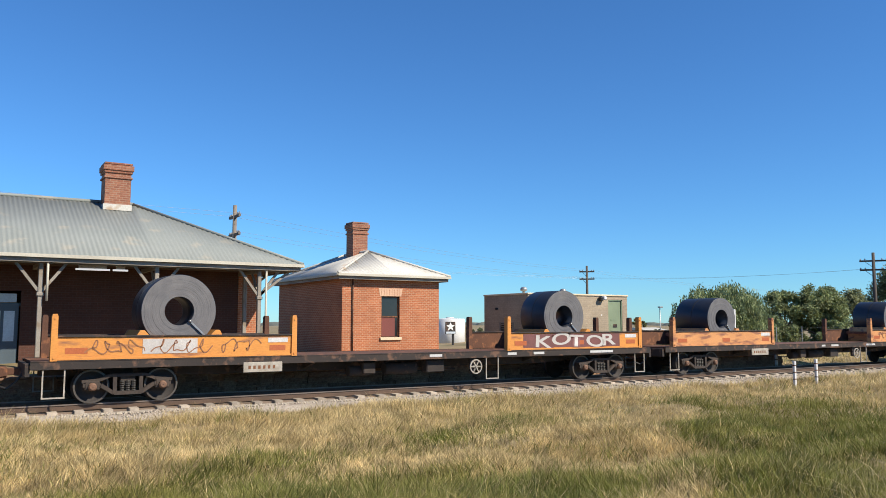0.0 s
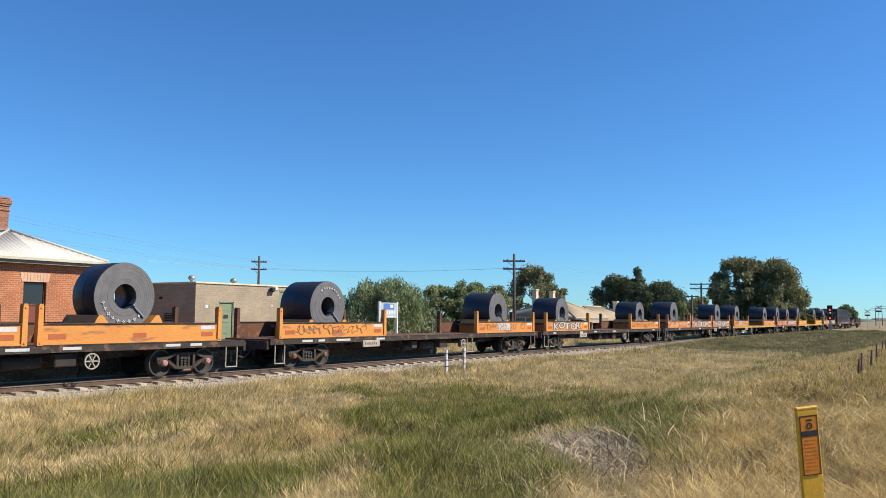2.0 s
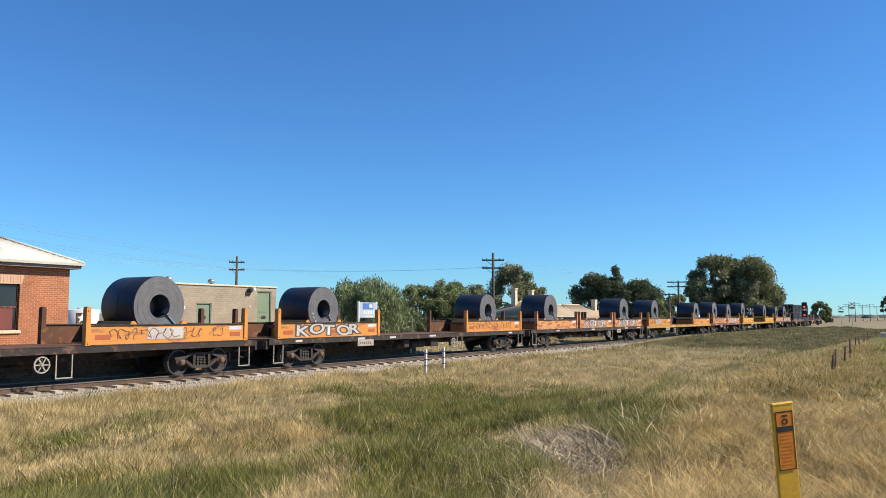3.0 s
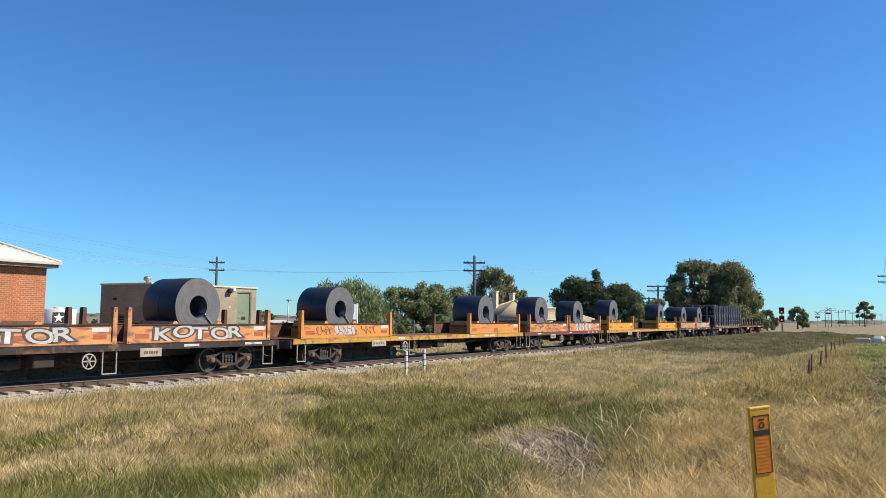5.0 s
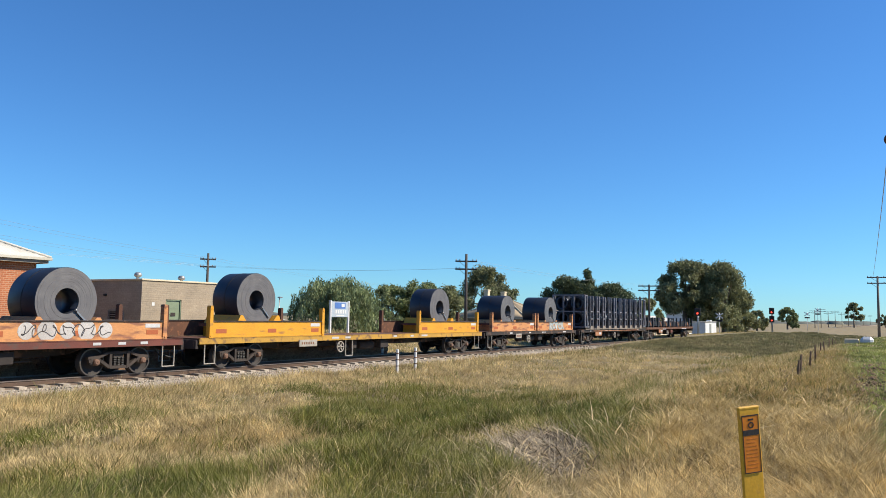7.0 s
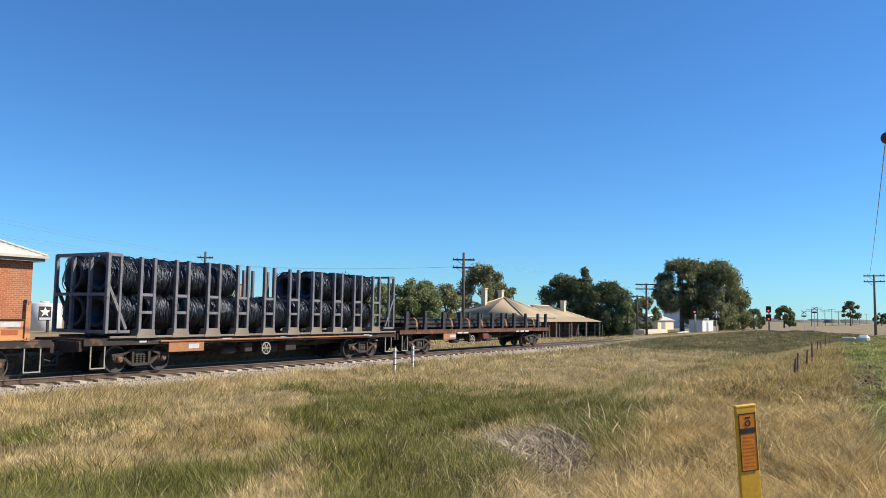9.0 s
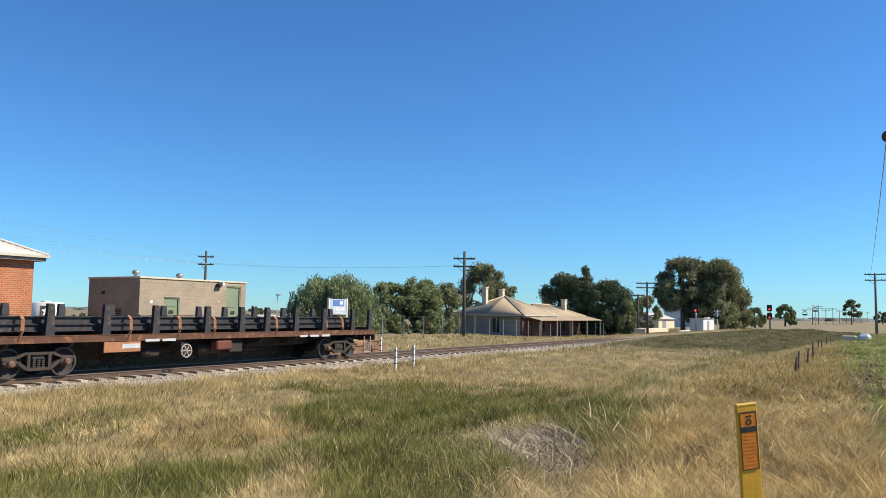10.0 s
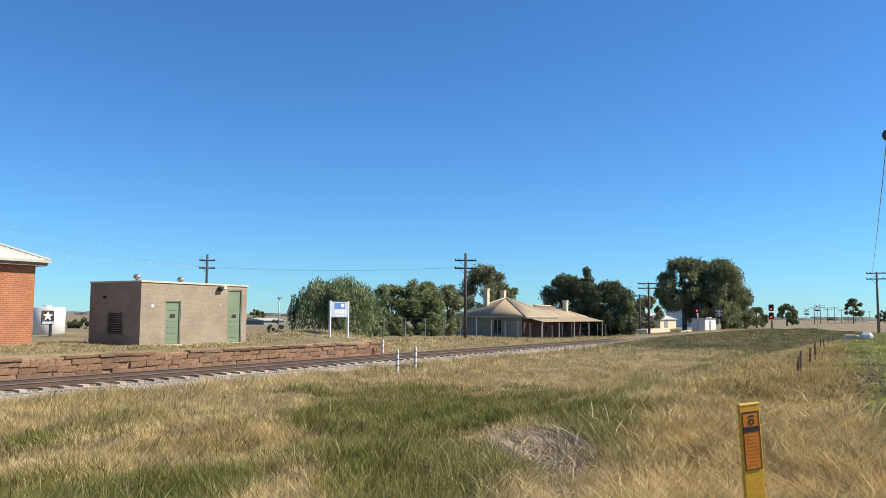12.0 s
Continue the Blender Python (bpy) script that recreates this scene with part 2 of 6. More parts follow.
M_PLATSTONE = mat("red_platform_stone", (0.27, 0.15, 0.085), (0.18, 0.095, 0.055), 0.95, big=2.2, fine=12, bump=0.8, stain=(0.29, 0.19, 0.115), stained=0.5, vary=0.22)
M_COPING = mat("worn_coping", (0.38, 0.265, 0.17), (0.25, 0.155, 0.09), 0.95, big=2.0, vary=0.25)
M_MARKER = mat("marker_post_yellow", (0.80, 0.45, 0.03), (0.72, 0.38, 0.025), 0.5, big=4, fine=60, bump=0.05, stain=(0.45, 0.24, 0.05), stained=0.05)
M_MARKLABEL = mat("orange_label", (0.78, 0.25, 0.012), (0.70, 0.20, 0.012), 0.45, big=5, bump=0.03)
M_BLUE = mat("sign_blue", (0.10, 0.22, 0.55), (0.08, 0.18, 0.48), 0.5)
M_HOUSEWALL = mat("grey_weatherboard", (0.32, 0.325, 0.29), (0.26, 0.265, 0.235), 0.8, streak=(0.1, 0.1, 4))
M_HOUSEROOF = mat("tan_house_roof", (0.44, 0.345, 0.225), (0.36, 0.28, 0.18), 0.85, big=0.4)
# Greyer than near leaves, as distance haze is put into the colour.
M_FARTREE = mat("far_woods", (0.13, 0.145, 0.125), (0.17, 0.18, 0.15), 0.95, big=0.02, fine=0.3)
M_TUBE = glow_mat("fluorescent_tube", (0.95, 0.97, 1.0), 0.45)
M_LAMPRED = glow_mat("red_signal_lamp", (1.0, 0.06, 0.03), 2.2)


# ---- building helpers ----
def link(name, me, material, parent=None, label=""):
    if material and not me.materials:
        me.materials.append(material)
    ob = new(name, me)
    ob.parent = parent
    if label:
        ob["label"] = label
    return ob


def part(name, bm, material, parent=None, label=""):
    """One bmesh as ONE mesh object under a thing or a part."""
    me = bpy.data.meshes.new(name)
    bm.normal_update()
    bm.to_mesh(me)
    bm.free()
    return link(name, me, material, parent, label)


def thing(name, label, category, group="", at=None, kind=""):
    e = new(name)
    e.empty_display_size = 0.2
    if at is not None:
        e.matrix_basis = at
    return tagged(e, label, category, group, kind)


def bx(x0, y0, z0, x1, y1, z1, bevel=0.0, bm=None):
    bm = bm or bmesh.new()
    vs = [bm.verts.new((x, y, z)) for z in (z0, z1) for x, y in ((x0, y0), (x1, y0), (x1, y1), (x0, y1))]
    fs = [bm.faces.new([vs[i] for i in q]) for q in ((3, 2, 1, 0), (4, 5, 6, 7), (0, 1, 5, 4), (1, 2, 6, 5), (2, 3, 7, 6), (3, 0, 4, 7))]
    if bevel:
        bmesh.ops.bevel(bm, geom=list({e for f in fs for e in f.edges}), offset=bevel, segments=1, affect="EDGES")
    return bm


def tube(p, q, r, seg=10, r2=None, bm=None, caps=True):
    bm = bm or bmesh.new()
    p, q = Vector(p), Vector(q)
    z = (q - p).normalized()
    x = z.orthogonal().normalized()
    y = z.cross(x)
    rings = []
    for c, rr in ((p, r), (q, r if r2 is None else r2)):
        rings.append([bm.verts.new(c + (x * math.cos(a) + y * math.sin(a)) * rr) for a in (2 * math.pi * i / seg for i in range(seg))])
    for i in range(seg):
        f = bm.faces.new((rings[0][i], rings[0][(i + 1) % seg], rings[1][(i + 1) % seg], rings[1][i]))
        f.smooth = seg > 6
    if caps:
        bm.faces.new(rings[0][::-1])
        bm.faces.new(rings[1])
    return bm


def bar(p, q, w, h, bm=None):
    """A square bar from p to q, w wide sideways and h high."""
    bm = bm or bmesh.new()
    p, q = Vector(p), Vector(q)
    d = (q - p).normalized()
    s = d.cross(Vector((0, 0, 1)))
    s = s.normalized() if s.length > 1e-4 else Vector((1, 0, 0))
    u = s.cross(d).normalized()
    vs = [bm.verts.new(c + s * a * w / 2 + u * b * h / 2) for c in (p, q) for a, b in ((-1, -1), (1, -1), (1, 1), (-1, 1))]
    for f in ((3, 2, 1, 0), (4, 5, 6, 7), (0, 1, 5, 4), (1, 2, 6, 5), (2, 3, 7, 6), (3, 0, 4, 7)):
        bm.faces.new([vs[i] for i in f])
    return bm


def slab(points, axis, a, b, bm=None):
    """A polygon in the plane across axis, pushed from a to b."""
    bm = bm or bmesh.new()
    put = {"x": lambda u, v, w: (w, u, v), "y": lambda u, v, w: (u, w, v), "z": lambda u, v, w: (u, v, w)}[axis]
    lo = [bm.verts.new(put(u, v, a)) for u, v in points]
    hi = [bm.verts.new(put(u, v, b)) for u, v in points]
    bm.faces.new(lo[::-1])
    bm.faces.new(hi)
    for i in range(len(points)):
        j = (i + 1) % len(points)
        bm.faces.new((lo[i], lo[j], hi[j], hi[i]))
    bmesh.ops.recalc_face_normals(bm, faces=bm.faces)
    return bm


def spun(profile, axis, centre, seg=40, bm=None, smooth=False):
    """A closed profile of (along, radius) turned about an axis through centre."""
    bm = bm or bmesh.new()
    c = Vector(centre)
    a, u, v = {"x": ((1, 0, 0), (0, 1, 0), (0, 0, 1)), "y": ((0, 1, 0), (0, 0, 1), (1, 0, 0)), "z": ((0, 0, 1), (1, 0, 0), (0, 1, 0))}[axis]
    a, u, v = Vector(a), Vector(u), Vector(v)
    n = len(profile)
    rings = [[bm.verts.new(c + a * s + (u * math.cos(k) + v * math.sin(k)) * r) for s, r in profile] for k in (2 * math.pi * i / seg for i in range(seg))]
    for i in range(seg):
        for j in range(n):
            f = bm.faces.new((rings[i][j], rings[i][(j + 1) % n], rings[(i + 1) % seg][(j + 1) % n], rings[(i + 1) % seg][j]))
            f.smooth = smooth
    bmesh.ops.recalc_face_normals(bm, faces=bm.faces)
    return bm


def mesh_np(name, verts, faces_flat, per_face, smooth=False):
    me = bpy.data.meshes.new(name)
    nf = len(faces_flat) // per_face
    me.vertices.add(len(verts))
    me.vertices.foreach_set("co", np.asarray(verts, dtype=np.float32).ravel())
    me.loops.add(len(faces_flat))
    me.loops.foreach_set("vertex_index", np.asarray(faces_flat, dtype=np.int32))
    me.polygons.add(nf)
    me.polygons.foreach_set("loop_start", np.arange(nf, dtype=np.int32) * per_face)
    me.polygons.foreach_set("loop_total", np.full(nf, per_face, dtype=np.int32))
    if smooth:
        me.polygons.foreach_set("use_smooth", np.ones(nf, dtype=bool))
    me.update(calc_edges=True)
    return me


# ---- ground ----
def sm(a, b, x):
    t = np.clip((x - a) / (b - a), 0, 1)
    return t * t * (3 - 2 * t)


def gz(x, y):
    """Height of the ground: a bank at the viewer's feet, a shallow drain, the line, the platform fill, lower land behind."""
    x, y = np.asarray(x, dtype=float), np.asarray(y, dtype=float)
    z = 0.55 - 0.95 * sm(3.5, 11.0, y + 0.03 * (x - 10))
    z = z + 0.42 * sm(55, 85, x) * sm(6, 16, y)
    z = z - 0.30 * np.exp(-(((x - 11.0) / 3.0) ** 2 + ((y - 5.2) / 1.5) ** 2))
    back = 0.66 + 0.62 * np.exp(-(((x - 37.5) / 5.5) ** 2 + ((y - 32.0) / 2.2) ** 2)) - 0.46 * sm(36.5, 46, x) - 0.75 * sm(55, 85, x)
    edge = np.where(x < 36.5, sm(26.12, 26.38, y), sm(25.8, 31.0, y))
    z = z + (back - z) * edge * (y > 25.7)
    roll = 0.07 * np.sin(x * 0.61 + 1.3 * np.sin(y * 0.43)) + 0.07 * np.sin(y * 0.83 + x * 0.27) + 0.035 * np.sin(x * 1.7 - y * 1.1)
    roll = roll + 0.10 * sm(4, 7, y) * (1 - sm(17, 20.5, y)) * np.sin(x * 1.05 + 1.1 * np.sin(y * 0.9)) * np.sin(y * 1.25 + 0.6 * np.sin(x * 0.7))
    far = np.hypot(x, y)
    calm = np.where((y > 20.5) & (y < 27.5), 0.15, 1.0)
    z = z + roll * calm * (1 - sm(150, 400, far))
    return z * (1 - sm(200, 700, far)) - 0.4 * sm(200, 700, far)


def ground():
    xs = np.concatenate([-np.geomspace(3500, 32, 26), np.arange(-30, 110, 0.7), np.geomspace(111, 3500, 34)])
    ys = np.concatenate([-np.geomspace(3500, 9, 24), np.arange(-8, 26.1, 0.45), [26.12, 26.2, 26.3, 26.38], np.arange(26.8, 60, 0.9), np.geomspace(61, 3500, 30)])
    gx, gy = np.meshgrid(xs, ys)
    v = np.stack([gx, gy, gz(gx, gy)], -1).reshape(-1, 3)
    n, k = len(ys), len(xs)
    i = (np.arange(n - 1)[:, None] * k + np.arange(k - 1)[None]).ravel()
    f = np.stack([i, i + 1, i + k + 1, i + k], -1).ravel()
    tagged(link("ground", mesh_np("ground", v, f, 4, True), M_SOIL), "dry straw-coloured earth with sparse green patches", "ground", kind="structure")


ground()


# ---- railway line ----
YC = 24.25
GAUGE = 0.7175 + 0.035


def railway():
    bed = thing("track", "single straight railway line on grey stone ballast", "railway track", kind="structure")
    prof = [(21.4, -0.55), (22.6, -0.27), (23.05, -0.23), (25.6, -0.23), (26.15, -0.40), (26.15, -0.7), (21.4, -0.7)]
    xs = np.concatenate([np.arange(-60, 130, 1.0), np.geomspace(131, 1500, 20)])
    rng = np.random.default_rng(5)
    v, f = [], []
    for x in xs:
        for y, z in prof:
            v.append((x, y + rng.normal(0, 0.05), z + rng.normal(0, 0.012)))
    n = len(prof)
    for i in range(len(xs) - 1):
        for j in range(n):
            f += [i * n + j, i * n + (j + 1) % n, (i + 1) * n + (j + 1) % n, (i + 1) * n + j]
    link("ballast_bed", mesh_np("ballast_bed", np.array(v), f, 4), M_BALLAST, bed)
    for s in (-1, 1):
        y = YC + s * GAUGE
        pr = [(y - 0.07, -0.165), (y + 0.07, -0.165), (y + 0.07, -0.15), (y + 0.012, -0.13), (y + 0.012, -0.045), (y + 0.03, -0.035), (y + 0.03, -0.03), (y - 0.03, -0.03), (y - 0.03, -0.035), (y - 0.012, -0.045), (y - 0.012, -0.13), (y - 0.07, -0.15)]
        rail = part("rail", slab(pr, "x", -60, 1500), M_RAIL, bed)
        part("rail_head", bx(-60, y - 0.036, -0.03, 1500, y + 0.036, 0.0), M_RAILTOP, rail, "polished steel running surface")
    sl = slab([(-1.25, -0.36), (1.25, -0.36), (1.25, -0.155), (0.9, -0.15), (0.55, -0.185), (-0.55, -0.185), (-0.9, -0.15), (-1.25, -0.155)], "x", -0.12, 0.12)
    me = bpy.data.meshes.new("sleeper")
    sl.to_mesh(me)
    sl.free()
    rng = random.Random(3)
    for i in range(190):
        s = link("sleeper", me, M_SLEEPER, bed)
        s.matrix_basis = pose(-28 + i * 0.69 + rng.uniform(-0.03, 0.03), YC + rng.uniform(-0.03, 0.03), rng.uniform(-0.008, 0.008), 0, 0, rng.uniform(-1.5, 1.5))
    part("track_bed", bx(-60, 23.22, -0.3, 1500, 25.7, -0.20), M_BEDDARK, bed, "dark oily ballast between the rails")
    # loose stones on the shoulder
    g = np.random.default_rng(8)
    nst = 26000
    px = -20 + 115 * g.random(nst) ** 1.25
    py = 21.3 + 1.75 * g.random(nst)
    pz = np.where(py < 22.6, -0.55 + (py - 21.4) * 0.23, -0.25)
    r = 0.022 + 0.028 * g.random(nst)
    base = np.array([(1, 0, 0), (-1, 0, 0), (0, 1, 0), (0, -1, 0), (0, 0, 1), (0, 0, -1)], dtype=float)
    tri = np.array([(0, 2, 4), (2, 1, 4), (1, 3, 4), (3, 0, 4), (2, 0, 5), (1, 2, 5), (3, 1, 5), (0, 3, 5)])
    sc = (0.7 + 0.7 * g.random((nst, 6, 3))) * r[:, None, None]
    v = base[None] * sc
    a = g.random(nst) * 6.28
    c, s = np.cos(a)[:, None], np.sin(a)[:, None]
    v = np.stack([v[..., 0] * c - v[..., 1] * s, v[..., 0] * s + v[..., 1] * c, v[..., 2] + 0.3 * v[..., 0]], -1)
    v = v + np.stack([px, py, pz], -1)[:, None]
    f = (np.arange(nst)[:, None, None] * 6 + tri[None]).ravel()
    tagged(link("ballast_stones", mesh_np("ballast_stones", v.reshape(-1, 3), f, 3), M_STONE, bed), kind="stuff")


railway()


# ---- train: wagons in their own space, x from the trailing end, y across, z from the rail ----
SPEED = 22.2
TRAIN = [(t, -SPEED * t) for t in (0, 1, 2, 3, 4, 5, 5.5)] + [(6.0, -SPEED * 6.0 + 0.35)] + [(t, -SPEED * t + 0.65) for t in (6.5, 7, 8, 9, 10, 11, 12)]
MOVERS = []
CACHE = {}


def piece(name, key, build, material, parent, at=None, label=""):
    """A part whose mesh is shared between alike parts."""
    key = (name, key, material.name)
    if key not in CACHE:
        me = bpy.data.meshes.new(name)
        bm = build()
        bm.normal_update()
        bm.to_mesh(me)
        bm.free()
        CACHE[key] = me
    ob = link(name, CACHE[key], material, parent, label)
    if at is not None:
        ob.matrix_basis = at
    return ob


def bogie(parent, x, cap):
    b = piece("bogie", "bolster", lambda: bx(-0.2, -1.0, 0.45, 0.2, 1.0, 0.72, 0.02), M_BOGIE, parent, pose(x, 0, 0), "dusty cast three-piece bogie")

    def frame_side():
        bm = bmesh.new()
        top = [(-1.18, 0.60), (-0.72, 0.64), (-0.46, 0.75), (0.46, 0.75), (0.72, 0.64), (1.18, 0.60)]
        low = [(-1.15, 0.50), (-0.70, 0.50), (-0.36, 0.27), (0.36, 0.27), (0.70, 0.50), (1.15, 0.50)]
        for line, h in ((top, 0.085), (low, 0.10)):
            for (xa, za), (xb, zb) in zip(line, line[1:]):
                bar((xa, 0, za), (xb, 0, zb), 0.16, h, bm)
        for x in (-0.34, 0.34):
            bar((x, 0, 0.25), (x, 0, 0.76), 0.10, 0.18, bm)
        for x in (-0.915, 0.915):
            bx(x - 0.19, -0.09, 0.36, x + 0.19, 0.09, 0.63, 0.03, bm)
        return bm

    def spring():
        return spun([(0.30 + k * 0.03, 0.052 + 0.02 * (k % 2)) for k in range(11)] + [(0.61, 0.01), (0.29, 0.01)], "z", (0, 0, 0), 8)

    def wheel():
        bm = spun([(-0.07, 0.42), (-0.07, 0.46), (0.06, 0.47), (0.07, 0.50), (0.09, 0.50), (0.09, 0.40), (0.03, 0.36), (0.02, 0.16), (0.05, 0.12), (0.05, 0.02), (-0.05, 0.02), (-0.05, 0.12), (-0.02, 0.16), (-0.02, 0.38)], "y", (0, 0, 0), 28, None, True)
        return bm
    for s in (-1, 1):
        sf = piece("side_frame", "sf", frame_side, M_BOGIE, b, pose(0, s * 0.98, 0))
        for dx in (-0.15, 0.0, 0.15):
            piece("spring", "sp", spring, M_BLACK, b, pose(dx, s * 1.0, 0))
        for dx in (-0.915, 0.915):
            piece("wheel", "w", wheel, M_WHEEL, b, pose(dx, s * 0.79, 0.46, 0, 0, 0 if s < 0 else 180))
            piece("wheel_rim", "r", lambda: spun([(-0.012, 0.41), (-0.012, 0.458), (0.0, 0.458), (0.0, 0.41)], "y", (0, 0, 0), 28), M_RIM, b, pose(dx, s * 0.872, 0.46))
            piece("axle_cap", "a", lambda: spun([(-0.1, 0.01), (-0.1, 0.07), (-0.07, 0.105), (0.05, 0.115), (0.05, 0.01)], "y", (0, 0, 0), 14), cap, b, pose(dx, s * 1.08, 0.46, 0, 0, 0 if s < 0 else 180))
    for dx in (-0.915, 0.915):
        piece("axle", "ax", lambda: tube((0, -0.95, 0.46), (0, 0.95, 0.46), 0.075), M_WHEEL, b, pose(dx, 0, 0))


def handwheel(parent, x):
    def build():
        bm = spun([(-0.02, 0.215), (-0.02, 0.255), (0.02, 0.255), (0.02, 0.215)], "y", (0, 0, 0), 24)
        for i in range(6):
            a = i * math.pi / 3
            bar((0, 0, 0), (0.225 * math.cos(a), 0, 0.225 * math.sin(a)), 0.035, 0.035, bm)
        tube((0, -0.05, 0), (0, 0.25, 0), 0.045, 10, None, bm)
        return bm
    piece("brake_handwheel", "h", build, M_PLATE, parent, pose(x, -1.36, 0.66), "pale six-spoked brake wheel")
    piece("wheel_bracket", "hb", lambda: bx(-0.12, -1.2, 0.5, 0.12, -1.1, 0.98), M_FRAME, parent, pose(x, 0, 0))


def stirrup(parent, x, side=-1):
    def build():
        bm = bmesh.new()
        bar((0, 0, 0.99), (0, 0, 0.22), 0.035, 0.035, bm)
        bar((0.52, 0, 0.99), (0.52, 0, 0.22), 0.035, 0.035, bm)
        bar((-0.02, 0, 0.22), (0.54, 0, 0.22), 0.06, 0.035, bm)
        return bm
    piece("step_stirrup", "s", build, M_PLATE, parent, pose(x, side * 1.27, 0), "worn white step stirrup")


def underframe(w, L, frame_mat, cap, marks=True, lift=0.0):
    up = pose(0, 0, lift)
    piece("deck", ("d", L), lambda: bx(0.04, -1.22, 1.10, L - 0.04, 1.22, 1.18), M_RUST, w, up)
    for s in (-1, 1):
        def sill(s=s):
            bm = bx(0, s * 1.30 - 0.02, 0.96, L, s * 1.30 + 0.02, 1.165)
            bx(0, s * 1.24 - 0.06, 0.96, L, s * 1.24 + 0.06, 0.985, 0, bm)
            bx(0, s * 1.27 - 0.06, 1.165, L, s * 1.27 + 0.06, 1.19, 0, bm)
            return bm
        piece("side_sill", ("s", L, s), sill, frame_mat, w, up)
    piece("centre_sill", ("c", L), lambda: slab([(0.3, 0.75), (3.8, 0.7), (5.2, 0.64), (L - 5.2, 0.64), (L - 3.8, 0.7), (L - 0.3, 0.75), (L - 0.3, 1.08), (0.3, 1.08)], "y", -0.22, 0.22), M_FRAME, w)
    for k in range(int(L // 2.2)):
        piece("crossbearer", "x", lambda: slab([(-1.2, 1.09), (1.2, 1.09), (1.2, 0.98), (0.25, 0.72), (-0.25, 0.72), (-1.2, 0.98)], "x", -0.05, 0.05), M_FRAME, w, pose(1.3 + k * (L - 2.6) / max(1, int(L // 2.2) - 1), 0, 0))
    for e, d in ((0.0, -1), (L, 1)):
        piece("headstock", "hs", lambda: bx(-0.06, -1.25, 0.78, 0.06, 1.25, 1.12, 0.01), M_FRAME, w, pose(e + d * 0.06, 0, 0))

        def coupler():
            bm = bx(0.0, -0.09, 0.78, 0.42, 0.09, 0.98, 0.02)
            bx(0.34, -0.17, 0.72, 0.58, 0.14, 1.02, 0.04, bm)
            bx(0.52, -0.17, 0.74, 0.66, -0.05, 1.0, 0.03, bm)
            return bm
        piece("coupler", "k", coupler, M_RUST, w, pose(e + d * 0.1, 0, 0, 0, 0, 0 if d > 0 else 180))

        def hose():
            bm = bmesh.new()
            pts = [(0, 0.35, 0.85), (0.15, 0.38, 0.62), (0.35, 0.34, 0.45), (0.55, 0.25, 0.52)]
            for a, b in zip(pts, pts[1:]):
                tube(a, b, 0.03, 6, None, bm)
            return bm
        piece("brake_hose", "bh", hose, M_BLACK, w, pose(e + d * 0.1, 0, 0, 0, 0, 0 if d > 0 else 180))
    for x in (2.45, L - 2.45):
        bogie(w, x, cap)
    for x in (0.3, L - 0.85):
        for s in (-1, 1):
            stirrup(w, x, s)
    if marks:
        rng = random.Random(round(L * 10) + len(MOVERS))
        for k in range(5):
            x = rng.uniform(1.5, L - 1.5)
            wd = rng.uniform(0.25, 0.7)
            piece("painted_mark", ("pm", round(wd, 1)), lambda: bx(0, -1.328, 1.03, round(wd, 1), -1.322, 1.12), M_CHALK, w, pose(x, 0, 0))


def brake_gear(w, x0, x1, seed=1):
    rng = random.Random(seed)
    piece("brake_cylinder", "bc", lambda: tube((-0.45, -0.75, 0.62), (0.3, -0.75, 0.62), 0.17, 14), M_FRAME, w, pose(x0 + 0.8, 0, 0))
    piece("air_reservoir", "ar", lambda: tube((-0.6, -0.7, 0.66), (0.6, -0.7, 0.66), 0.2, 14), M_FRAME, w, pose((x0 + x1) / 2, 0, 0))
    piece("valve_box", "vb", lambda: bx(-0.22, -1.05, 0.52, 0.22, -0.75, 0.9, 0.03), M_BOGIE, w, pose((x0 + x1) / 2 - 1.3, 0, 0))
    piece("equipment_box", "eb", lambda: bx(-0.35, -1.1, 0.5, 0.35, -0.7, 0.92, 0.03), M_FRAME, w, pose((x0 + x1) / 2 + 1.2, 0, 0))
    piece("brake_rod", ("br", round(x1 - x0, 1)), lambda: tube((0, -0.6, 0.55), (x1 - x0, -0.6, 0.55), 0.025, 6), M_BOGIE, w, pose(x0, 0, 0))


